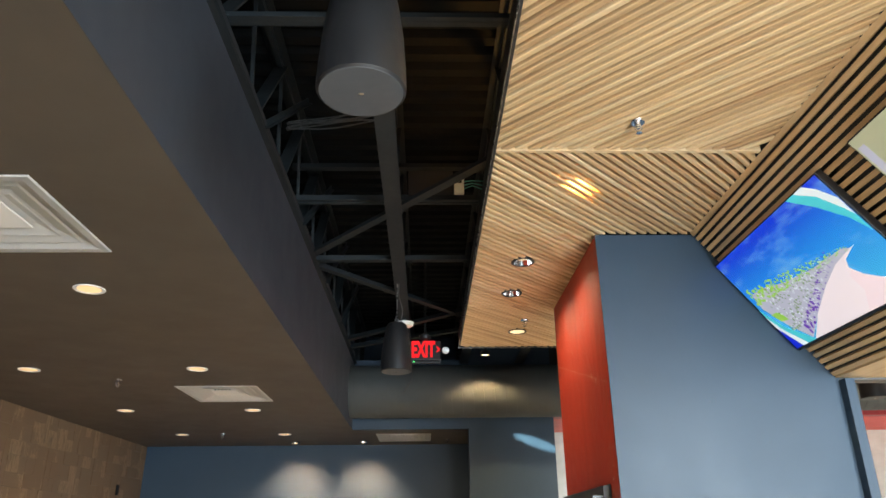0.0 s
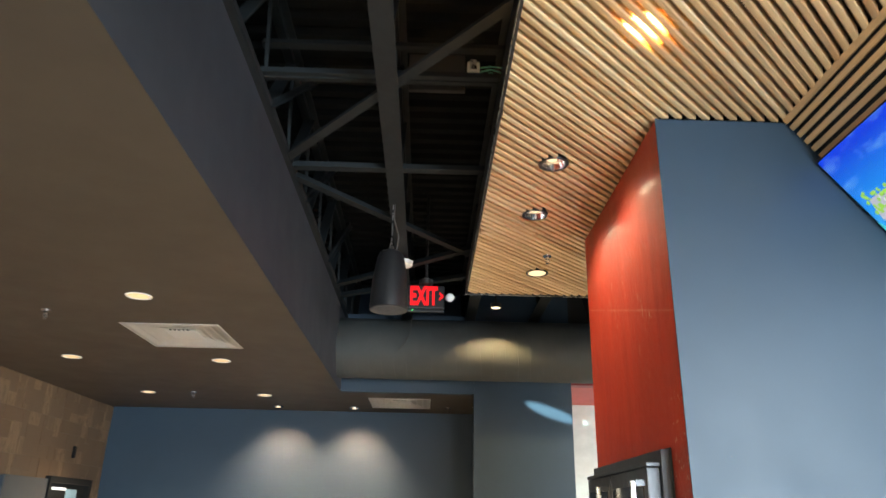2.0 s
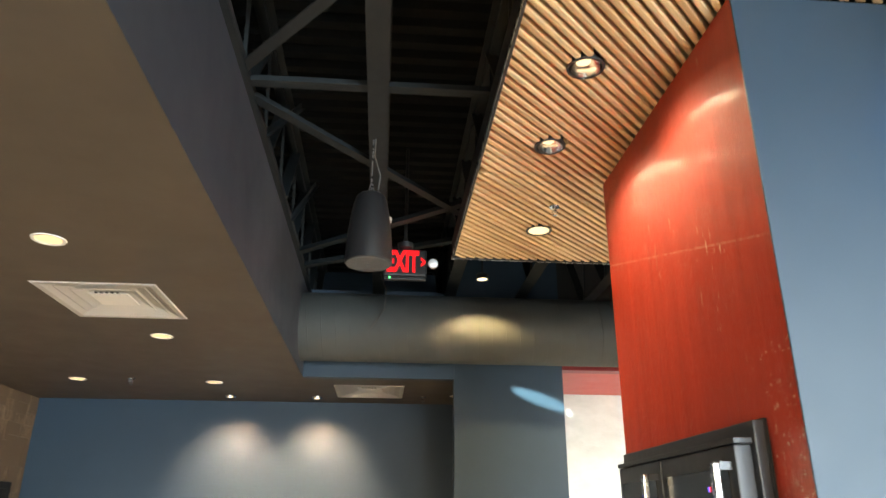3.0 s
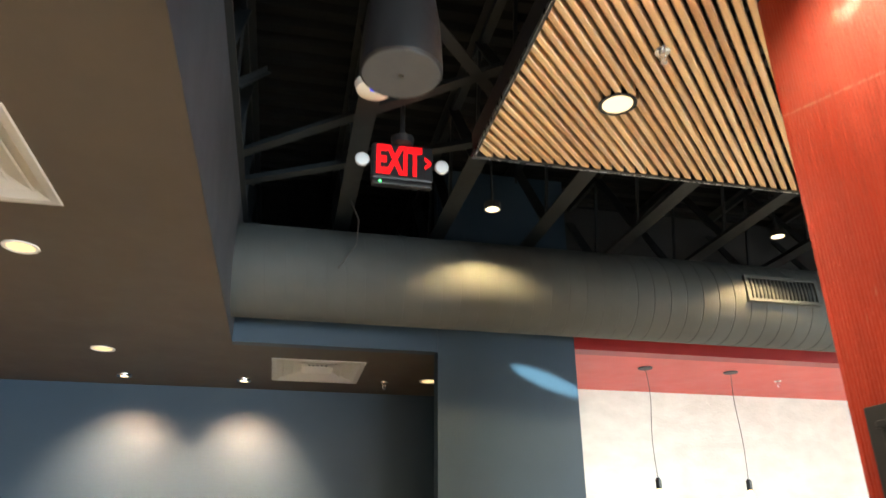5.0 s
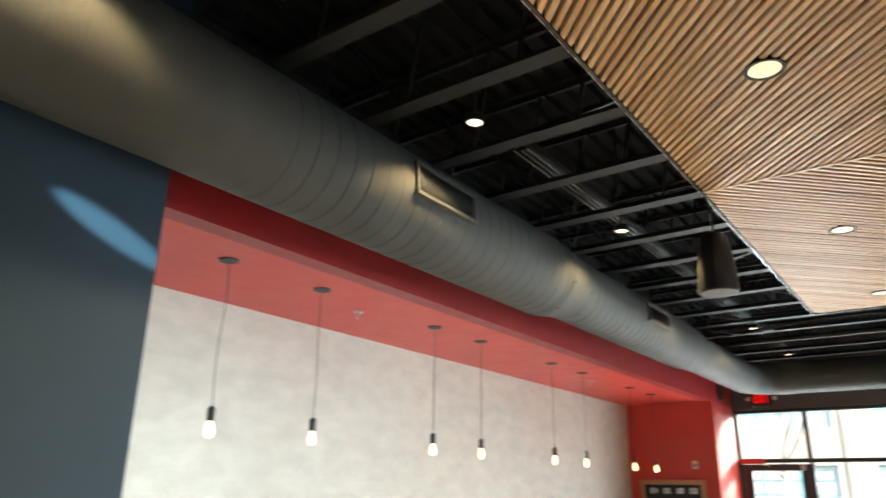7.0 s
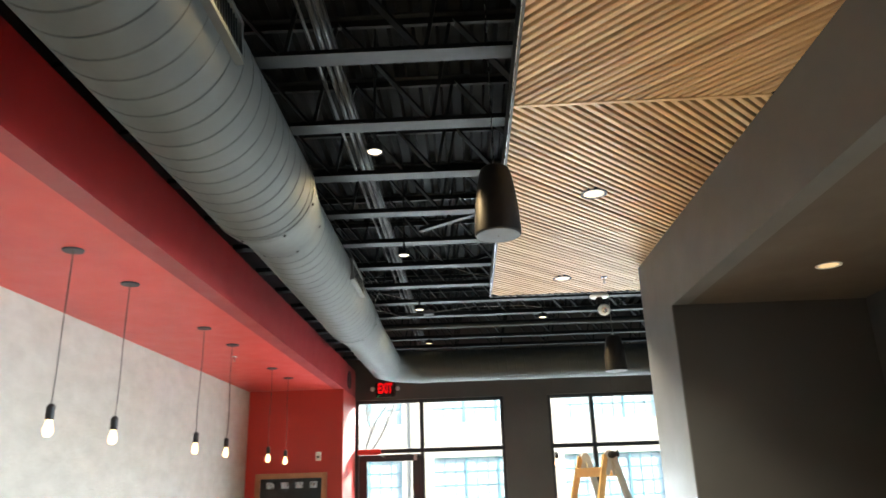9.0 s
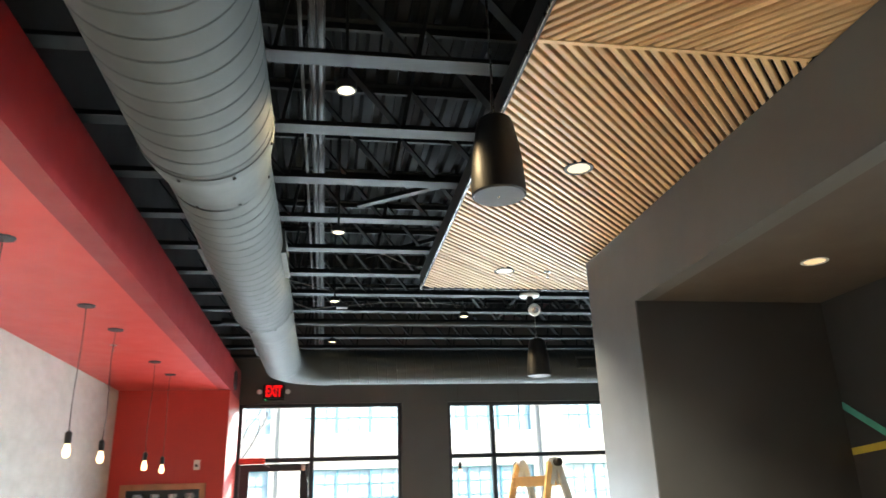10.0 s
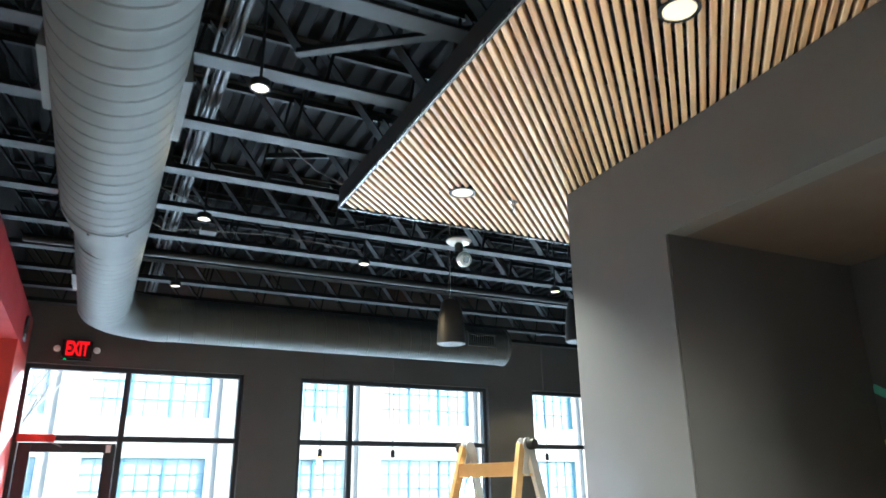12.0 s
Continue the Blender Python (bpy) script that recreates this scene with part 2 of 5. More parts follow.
M_WIRE = paint("black_cord", (0.07, 0.066, 0.06), 0.6, 0.1, 9.0, 0, 0)
M_GREEN = paint("green_tape", (0.10, 0.42, 0.33), 0.5, 0.1, 5.0)
M_YELLOW = paint("yellow_tape", (0.62, 0.50, 0.07), 0.5, 0.1, 5.0)
M_BRICKISH = paint("copper_sheet", (0.45, 0.22, 0.12), 0.35, 0.2, 5.0, 200, 0.05, 0.6)
M_SLAT = slat_wood("slat_softwood", (0.42, 0.23, 0.105), (0.72, 0.495, 0.265), (0.86, 0.69, 0.45))
M_TILE = tile_wood("reclaimed_wood_tile")
M_GLASS = glass_mat("window_glass")
M_BLACKGLASS = paint("black_appliance_glass", (0.012, 0.012, 0.014), 0.08, 0.2, 0.6, 0, 0)
M_BACKGLASS = paint("far_window_glass", (0.34, 0.40, 0.41), 0.15, 0.2, 0.6, 0, 0)
M_WARM = glow("warm_lamp", (1.0, 0.70, 0.38), 0.12)
M_BULB = glow("bulb_glow", (1.0, 0.60, 0.25), 0.9)
M_TRACK = glow("track_lamp_glow", (1.0, 0.80, 0.50), 0.45)
M_LENS = glow("slat_lamp_glow", (1.0, 0.78, 0.48), 0.16)
M_HOT = glow("hot_lamp_glow", (1.0, 0.50, 0.14), 45.0)
M_EXITRED = glow("exit_red", (1.0, 0.003, 0.008), 0.12)
M_LEDGREEN = glow("led_green", (0.05, 1.0, 0.25), 0.4)
M_LEDBLUE = glow("led_blue", (0.08, 0.1, 1.0), 0.2)
M_LEDRED = glow("led_red", (1.0, 0.05, 0.05), 0.15)
M_TUBE = glow("tube_light", (0.95, 0.98, 1.0), 0.2)


def plaster(name):
    m, nt, b = nodes_of(name)
    geo = nt.nodes.new("ShaderNodeNewGeometry").outputs["Position"]
    wave = noise_tex(nt, geo, 1.0, 4, 0.55, (5.0, 5.0, 9.0))
    fine = noise_tex(nt, geo, 45.0, 3, 0.6)
    v = nt.nodes.new("ShaderNodeTexVoronoi")
    v.feature, v.inputs["Scale"].default_value = "DISTANCE_TO_EDGE", 7.0
    w = nt.nodes.new("ShaderNodeVectorMath")
    w.operation = "MULTIPLY_ADD"
    nt.links.new(wave, w.inputs[0])
    w.inputs[1].default_value = (0.5, 0.5, 0.5)
    nt.links.new(geo, w.inputs[2])
    nt.links.new(w.outputs[0], v.inputs["Vector"])
    add = nt.nodes.new("ShaderNodeMath")
    add.operation = "MULTIPLY_ADD"
    nt.links.new(v.outputs["Distance"], add.inputs[0])
    add.inputs[1].default_value = 1.2
    nt.links.new(fine, add.inputs[2])
    nt.links.new(ramp(nt, wave, [(0.3, (0.50, 0.488, 0.438)), (0.7, (0.60, 0.588, 0.534))]), b.inputs["Base Color"])
    b.inputs["Roughness"].default_value = 0.55
    bump_to(nt, b, add.outputs[0], 0.35, 0.006)
    return m


M_PLASTER = plaster("troweled_plaster")

# ---- mesh helpers ----
BASE = {}


def thing(name, label, category, at=(0, 0, 0), group="", kind=""):
    ob = new(name)
    ob.location, ob.empty_display_size = at, 0.05
    BASE[ob.name] = Vector(at)
    return tagged(ob, label, category, group, kind)


def link(name, bm, material, smooth=False):
    me = bpy.data.meshes.new(name)
    bm.to_mesh(me)
    bm.free()
    me.materials.append(material)
    if smooth:
        for p in me.polygons:
            p.use_smooth = True
        me.set_sharp_from_angle(angle=radians(32))
    return new(name, me)


def part(name, bm, material, parent, label="", smooth=False):
    """One mesh under a thing or part; bm is in world metres."""
    base = BASE.get(parent.name, Vector())
    bmesh.ops.translate(bm, verts=bm.verts, vec=-base)
    ob = link(name, bm, material, smooth)
    ob.parent = parent
    BASE[ob.name] = base
    return tagged(ob, label)


def solid(name, bm, material, label="", category="", kind="structure", smooth=False, group=""):
    ob = link(name, bm, material, smooth)
    return tagged(ob, label, category, group, kind)


def box(*spans, bm=None, bevel=0.0):
    """A bmesh box from x0, x1, y0, y1, z0, z1."""
    b = bm or bmesh.new()
    x0, x1, y0, y1, z0, z1 = spans
    r = bmesh.ops.create_cube(b, size=1.0, matrix=Matrix.Translation(((x0 + x1) / 2, (y0 + y1) / 2, (z0 + z1) / 2)) @ Matrix.Diagonal((abs(x1 - x0), abs(y1 - y0), abs(z1 - z0), 1)))
    if bevel:
        es = list({e for v in r["verts"] for e in v.link_edges})
        bmesh.ops.bevel(b, geom=es, offset=bevel, segments=2, affect="EDGES", profile=0.6)
    return b


def bar(p, q, w, h, bm=None, up=(0, 0, 1)):
    """A straight bar of section w by h from p to q."""
    b = bm or bmesh.new()
    p, q = Vector(p), Vector(q)
    d = (q - p)
    z = d.normalized()
    x = Vector(up).cross(z)
    if x.length < 1e-4:
        x = Vector((1, 0, 0))
    x.normalize()
    y = z.cross(x)
    m = Matrix((x, y, z)).transposed().to_4x4()
    bmesh.ops.create_cube(b, size=1.0, matrix=Matrix.Translation((p + q) / 2) @ m @ Matrix.Diagonal((w, h, d.length, 1)))
    return b


def lathe(profile, at, axis=(0, 0, 1), n=28, bm=None):
    """Turned solid: profile of (radius, height along the axis)."""
    b = bm or bmesh.new()
    m = Matrix.Translation(at) @ Vector((0, 0, 1)).rotation_difference(Vector(axis)).to_matrix().to_4x4()
    rings = []
    for r, h in profile:
        if r < 1e-5:
            rings.append([b.verts.new(m @ Vector((0, 0, h)))])
        else:
            rings.append([b.verts.new(m @ Vector((r * math.cos(a), r * math.sin(a), h))) for a in [2 * math.pi * k / n for k in range(n)]])
    for A, B in zip(rings, rings[1:]):
        for k in range(n):
            l = (k + 1) % n
            if len(A) == 1 and len(B) == 1:
                continue
            if len(A) == 1:
                b.faces.new((A[0], B[l], B[k]))
            elif len(B) == 1:
                b.faces.new((A[k], A[l], B[0]))
            else:
                b.faces.new((A[k], A[l], B[l], B[k]))
    bmesh.ops.recalc_face_normals(b, faces=b.faces)
    return b


def tube(points, r, n=8, bm=None):
    """A round cord or pipe through the points."""
    b = bm or bmesh.new()
    pts = [Vector(p) for p in points]
    rings = []
    ref = Vector((0.31, 0.17, 0.94))
    for i, p in enumerate(pts):
        d = (pts[min(i + 1, len(pts) - 1)] - pts[max(i - 1, 0)]).normalized()
        x = d.cross(ref).normalized()
        y = d.cross(x)
        rings.append([b.verts.new(p + r * (math.cos(a) * x + math.sin(a) * y)) for a in [2 * math.pi * k / n for k in range(n)]])
    for A, B in zip(rings, rings[1:]):
        for k in range(n):
            b.faces.new((A[k], A[(k + 1) % n], B[(k + 1) % n], B[k]))
    b.faces.new(rings[0])
    b.faces.new(rings[-1][::-1])
    bmesh.ops.recalc_face_normals(b, faces=b.faces)
    return b


def text_bm(body, size, m, depth=0.002):
    cu = bpy.data.curves.new("lettering", "FONT")
    cu.body, cu.size, cu.extrude, cu.align_x, cu.align_y, cu.offset = body, size, depth, "CENTER", "CENTER", size * 0.04
    ob = bpy.data.objects.new("lettering", cu)
    scene.collection.objects.link(ob)
    me = bpy.data.meshes.new_from_object(ob.evaluated_get(bpy.context.evaluated_depsgraph_get()))
    bpy.data.objects.remove(ob)
    bpy.data.curves.remove(cu)
    b = bmesh.new()
    b.from_mesh(me)
    bpy.data.meshes.remove(me)
    bmesh.ops.transform(b, matrix=m, verts=b.verts)
    return b


# ---- the building's shell ----
XW, XE, YS, YN = -3.69, 12.22, -4.0, 10.12
ZDECK, ZSOF, ZSLAT, ZRED = 4.28, 2.80, 3.335, 2.978
solid("floor", box(XW - 0.2, XE + 0.25, YS - 0.2, YN + 0.2, -0.12, 0.0), M_FLOOR, "warm brown wood-look floor of the dining room", "floor")
solid("wall_west", box(XW - 0.2, XW - 0.012, YS, 9.85, 0, 4.4), M_DARK, "dark wall behind the wooden tiles", "wall")
solid("wall_north", box(XW - 0.2, 1.485, 9.85, 10.05, 0, 4.4), M_BLUE, "slate blue painted wall washed by two spots", "wall")
solid("wall_recess_white", box(1.485, 11.1, YN, YN + 0.2, 0, 4.4), M_PLASTER, "white troweled plaster wall behind pendant bulbs", "wall")
b = box(0.50, 1.485, 8.38, 8.50, 0, 4.2)
box(1.365, 1.485, 8.50, 9.85, 0, 4.2, bm=b)
solid("pier", b, M_BLUE, "slate blue painted screen wall beside the recess", "wall")
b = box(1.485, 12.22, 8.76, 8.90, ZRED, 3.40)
solid("wall_above_recess", box(1.485, 12.22, 8.93, 9.05, ZRED + 0.12, 4.28), M_DARK, "dark wall above the red fascia", "wall")
solid("fascia_red", b, M_RED_SHADED, "red painted fascia above the recess, shade put into its colour", "wall")
solid("ceiling_recess", box(1.485, 11.1, 8.90, YN, ZRED, ZRED + 0.12), M_RED, "coral red painted ceiling of the recess", "ceiling")
solid("wall_recess_end", box(11.10, 11.22, 8.90, YN, 0, ZRED), M_RED, "red painted end wall of the recess", "wall")
solid("wall_return", box(11.10, 12.22, 8.76, 8.90, 0, ZRED), M_RED, "red painted return wall beside the street door", "wall")
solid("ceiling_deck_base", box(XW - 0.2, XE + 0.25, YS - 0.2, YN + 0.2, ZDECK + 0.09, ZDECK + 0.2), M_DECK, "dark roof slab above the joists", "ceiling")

# corrugated roof deck, ribs across the joists
b = bmesh.new()
pitch = 0.15
y = YS
prof = []
while y < YN:
    prof += [(y, 0.0), (y + 0.065, 0.0), (y + 0.085, 0.045), (y + 0.13, 0.045)]
    y += pitch
va = [b.verts.new((XW, py, ZDECK + pz)) for py, pz in prof]
vb = [b.verts.new((XE, py, ZDECK + pz)) for py, pz in prof]
for i in range(len(prof) - 1):
    b.faces.new((va[i], vb[i], vb[i + 1], va[i + 1]))
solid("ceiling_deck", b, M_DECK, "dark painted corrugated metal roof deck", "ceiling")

# lowered ceiling on the west side with its upstand
VENTS = ((-1.70, 6.19), (-1.68, 2.58), (-0.26, 9.12))
b = bmesh.new()
gx = sorted({XW - 0.1, -0.84, 0.502, 1.364} | {vx + d for vx, vy in VENTS for d in (-0.297, 0.297)})
gy = sorted({YS, 8.47, 8.502, 9.85} | {vy + d for vx, vy in VENTS for d in (-0.315, 0.315)})


def soffit_cell(i, j):
    """True where the lowered ceiling is solid."""
    if not (0 <= i < len(gx) - 1 and 0 <= j < len(gy) - 1):
        return False
    cx, cy = (gx[i] + gx[i + 1]) / 2, (gy[j] + gy[j + 1]) / 2
    if (cx > -0.84 and cy < 8.47) or (cx > 0.502 and cy < 8.502):
        return False
    return not any(abs(cx - vx) < 0.297 and abs(cy - vy) < 0.315 for vx, vy in VENTS)


gv = {}


def soffit_vert(i, j, k):
    if (i, j, k) not in gv:
        gv[i, j, k] = b.verts.new((gx[i], gy[j], ZSOF + 0.1 * k))
    return gv[i, j, k]


for i in range(len(gx) - 1):
    for j in range(len(gy) - 1):
        if soffit_cell(i, j):
            ring_ = ((i, j), (i + 1, j), (i + 1, j + 1), (i, j + 1))
            b.faces.new([soffit_vert(p, q, 0) for p, q in reversed(ring_)])
            b.faces.new([soffit_vert(p, q, 1) for p, q in ring_])
            for n_, (di, dj) in enumerate(((0, -1), (1, 0), (0, 1), (-1, 0))):
                if not soffit_cell(i + di, j + dj):
                    p, q = ring_[n_], ring_[(n_ + 1) % 4]
                    b.faces.new((soffit_vert(*p, 0), soffit_vert(*q, 0), soffit_vert(*q, 1), soffit_vert(*p, 1)))
solid("ceiling_soffit", b, M_SOFFIT, "dark brown painted lowered ceiling", "ceiling")
b = box(-0.95, -0.837, YS, 8.38, ZSOF + 0.102, 3.60)
box(-0.8395, -0.837, YS, 8.38, ZSOF - 0.001, ZSOF + 0.102, bm=b)
solid("soffit_upstand", b, M_CHAR, "slate painted upstand at the edge of the lowered ceiling", "wall")
solid("soffit_upstand_north", box(-0.836, 0.499, 8.38, 8.469, ZSOF - 0.003, 3.60), M_BLUE, "slate painted upstand beneath the air duct", "wall")
b = box(-0.853, -0.815, YS, 8.2, 3.60, 3.635)
solid("soffit_edge_trim", b, M_DARK, "black metal edge trim on the upstand", "trim")

# south wall with a wide shopfront
b = box(XW, -3.2, YS - 0.2, YS, 0, 4.3)
box(5.8, XE, YS - 0.2, YS, 0, 4.3, bm=b)
box(-3.2, 5.8, YS - 0.2, YS, 2.85, 4.3, bm=b)
solid("wall_south", b, M_GREY, "charcoal painted shopfront wall", "wall")

# core walls: blue south face, red end, grey north face with wide opening
ZC = 3.33
b = box(1.04, 2.33, 3.99, 4.09, 0, ZC)
solid("wall_blue", b, M_BLUE, "slate blue painted wall beside the menu screens", "wall")
solid("wall_opening_head", box(2.33, 5.20, 3.99, 4.09, 2.44, ZC), M_GREY, "charcoal painted wall above the service opening", "wall")
solid("wall_niche_back", box(5.20, 5.906, 3.99, 4.09, 0, ZC), M_NICHE, "back wall of the niche, darkened for shade", "wall")
solid("corner_trim", box(1.028, 1.0395, 3.984, 3.9915, 0, ZC), M_BLUE, "slate blue corner bead beside the red wall", "trim")
FL = 0.0135
b = bmesh.new()
prof = []
k = 0
while 3.992 + k * FL < 5.50 - FL:
    y = 3.992 + k * FL
    prof += [(y + FL / 2 - 0.0062 * math.cos(q), 1.0335 - 0.0026 * math.sin(q)) for q in [math.pi * i / 7 for i in range(8)]]
    k += 1
prof += [(5.50, 1.0335), (5.50, 1.15), (3.992, 1.15)]
lo_ = [b.verts.new((x, y, 0)) for y, x in prof]
hi_ = [b.verts.new((x, y, ZC)) for y, x in prof]
for k in range(len(prof)):
    b.faces.new((lo_[k], lo_[(k + 1) % len(prof)], hi_[(k + 1) % len(prof)], hi_[k]))
bmesh.ops.recalc_face_normals(b, faces=b.faces)
solid("wall_red", b, M_MOSAIC, "glossy red fluted end wall with pale painted glints", "wall", smooth=True)
b = box(1.15, 5.906, 5.36, 5.48, ZSOF, ZC)
solid("wall_header", b, M_GREY, "charcoal painted header over the wide opening", "wall")
solid("wall_pier_grey", box(5.906, 6.72, 3.99, 5.48, 0, ZC), M_GREY, "charcoal painted pier", "wall")
# added sheet that paints shade over the pier's niche face
solid("niche_end_face", box(5.896, 5.905, 4.092, 5.474, 0, ZSOF), M_NICHE, "thin dark sheet on the niche's end wall, painting its shade", "wall")
solid("ceiling_niche", box(1.15, 5.906, 4.09, 5.36, ZSOF + 0.002, ZSOF + 0.1), M_SOFFIT, "dark painted ceiling of the niche", "ceiling")
solid("wall_kitchen_east", box(6.60, 6.72, YS, 3.99, 0, 4.28), M_GREY, "charcoal painted kitchen wall", "wall")
solid("ceiling_kitchen", box(2.72, 6.60, YS, 3.99, 2.90, 3.0), M_SOFFIT, "dark painted kitchen ceiling", "ceiling")
solid("opening_post", box(2.331, 2.385, 3.93, 4.10, 0, 2.438, bevel=0.003), M_BLUE, "slate blue painted post at the service opening", "trim")

# ---- east wall with windows ----
W1, W2, W3 = (6.42, 8.76), (3.03, 5.72), (-0.36, 2.30)
ZT, ZB = 2.935, 2.15
b = box(XE, XE + 0.25, YS, W3[0], 0, 4.4)
for y0, y1, z0, z1 in ((W3[1], W2[0], 0, 4.4), (W2[1], W1[0], 0, 4.4), (W1[1], YN + 0.2, 0, 4.4), (W3[0], W3[1], ZT, 4.4), (W2[0], W2[1], ZT, 4.4), (W1[0], W1[1], ZT, 4.4), (W3[0], W3[1], 0, 0.6), (W2[0], W2[1], 0, 0.6)):
    box(XE, XE + 0.25, y0, y1, z0, z1, bm=b)
solid("wall_east", b, M_GREY, "charcoal painted street wall", "wall")


def window(name, y0, y1, zb, mull, label, door=False):
    t = thing(name, label, "window", (XE + 0.1, (y0 + y1) / 2, zb), kind="structure")
    x0, x1, f = XE + 0.06, XE + 0.16, 0.05
    for nm, sp in (("jamb", (x0, x1, y0, y0 + f, zb, ZT)), ("jamb", (x0, x1, y1 - f, y1, zb, ZT)), ("head", (x0, x1, y0 + f, y1 - f, ZT - f, ZT)),
                   ("mullion", (x0, x1, mull - 0.032, mull + 0.032, zb, ZT - f)),
                   ("transom", (x0 + 0.003, x1 - 0.003, y0 + f, mull - 0.032, ZB - 0.03, ZB + 0.03)), ("transom", (x0 + 0.003, x1 - 0.003, mull + 0.032, y1 - f, ZB - 0.03, ZB + 0.03))):
        part(nm, box(*sp, bevel=0.004), M_FRAME, t)
    if not door:
        part("sill", box(XE - 0.03, x1, y0, y1, zb - 0.035, zb - 0.002, bevel=0.005), M_FRAME, t)
    xg = (x0 + x1) / 2
    for ya, yb in ((y0 + f, mull - 0.032), (mull + 0.032, y1 - f)):
        for za, zz in ((ZB + 0.03, ZT - f), (zb, ZB - 0.03)):
            if door and ya > mull and za < 1:
                continue
            g = part("pane", box(xg - 0.004, xg + 0.004, ya, yb, za, zz), M_GLASS, t)
            g.visible_shadow = False
    return t


window("window_1", *W1, 0.02, 7.715, "dark bronze shopfront window with transom beside the street door", True)
window("window_2", *W2, 0.6, 5.03, "dark bronze street window in four panes")
window("window_3", *W3, 0.6, W3[0] + 0.31 * (W3[1] - W3[0]), "dark bronze street window in four panes")

# street door
t = thing("door_1", "dark bronze glazed street door, shut", "door", (XE + 0.1, 8.22, 0), kind="structure")
for nm, sp in (("stile", (XE + 0.07, XE + 0.13, 7.75, 7.87, 0.01, 2.095)), ("stile", (XE + 0.07, XE + 0.13, 8.58, 8.705, 0.01, 2.095)), ("rail", (XE + 0.072, XE + 0.128, 7.87, 8.58, 2.0, 2.095)), ("rail", (XE + 0.072, XE + 0.128, 7.87, 8.58, 0.01, 0.25))):
    part(nm, box(*sp, bevel=0.003), M_FRAME, t)
part("pane", box(XE + 0.097, XE + 0.103, 7.87, 8.58, 0.25, 2.0), M_GLASS, t).visible_shadow = False
part("door_closer", box(XE - 0.01, XE + 0.05, 8.36, 8.72, 2.10, 2.18, bevel=0.006), M_RED, t, "red door closer body")
part("closer_arm", bar((XE + 0.0, 8.40, 2.10), (XE + 0.03, 8.30, 2.06), 0.02, 0.012), M_ALU, t)
part("sensor", box(XE + 0.02, XE + 0.065, 7.80, 7.85, 2.0, 2.08, bevel=0.004), M_WHITE, t, "small white door contact")

# ---- outside ----
solid("ground", box(-400, 600, -500, 500, -0.32, -0.14), M_ASPHALT, "asphalt street and ground", "ground")
solid("pavement", box(XE + 0.25, 15.5, -60, 60, -0.14, -0.02), M_PAVE, "concrete pavement outside the shop", "pavement")
solid("pavement_far", box(25.0, 28.0, -60, 60, -0.14, -0.02), M_PAVE, "concrete pavement across the street", "pavement")
XF, HF = 28.0, 7.2
t = thing("commercial_building", "cream stucco building with multi-pane teal windows across the street", "building", (XF, 0, 0))
bays = [8.27 - 4.78 * k for k in range(-5, 9)]
ZW = ((0.7, 2.6), (3.85, 6.1))
b = box(XF + 0.25, XF + 12, -45, 45, 0, HF)
part("wall", b, M_STUCCO, t)
b = bmesh.new()
lasty = -45
for yt in sorted(bays):
    y0, y1 = yt - 3.6, yt
    box(XF, XF + 0.25, lasty, y0, 0, HF, bm=b)
    for z0, z1 in ((0, 0.7), (2.6, 3.85), (6.1, HF)):
        box(XF, XF + 0.25, y0, y1, z0, z1, bm=b)
    lasty = y1
box(XF, XF + 0.25, lasty, 45, 0, HF, bm=b)
part("facade", b, M_STUCCO, t)
for yt in sorted(bays):
    part("pilaster", box(XF - 0.12, XF - 0.002, yt + 0.35, yt + 0.85, 0, HF - 0.4), M_STUCCO, t)
part("cornice", box(XF - 0.3, XF - 0.004, -45, 45, HF - 0.35, HF + 0.1, bevel=0.04), M_STUCCO, t)
for yt in bays[2:10]:
    for z0, z1 in ZW:
        y0, y1 = yt - 3.6, yt
        w = part("window", box(XF + 0.18, XF + 0.21, y0, y1, z0, z1), M_BACKGLASS, t)
        fb = bmesh.new()
        for k in range(4):
            yy = y0 + k * 1.2
            box(XF + 0.1, XF + 0.175, yy - 0.03, yy + 0.03, z0, z1, bm=fb)
        for k in (1, 2, 4, 5, 7, 8):
            box(XF + 0.14, XF + 0.176, y0 + k * 0.4 - 0.007, y0 + k * 0.4 + 0.007, z0, z1, bm=fb)
        for k in range(0, 5):
            zz = z0 + k * (z1 - z0) / 4
            box(XF + 0.125, XF + 0.177, y0, y1, zz - (0.03 if k in (0, 4) else 0.008), zz + (0.03 if k in (0, 4) else 0.008), bm=fb)
        part("window_frame", fb, M_TEAL, w)

# ---- slatted wood ceiling ----
PITCH, SW, SD, EASE = 0.0445, 0.027, 0.042, 0.004
CUTS = ((0.65, 4.46), (0.65, 5.11), (0.82, 6.17), (2.71, 6.12), (5.01, 6.14), (6.955, 6.10))


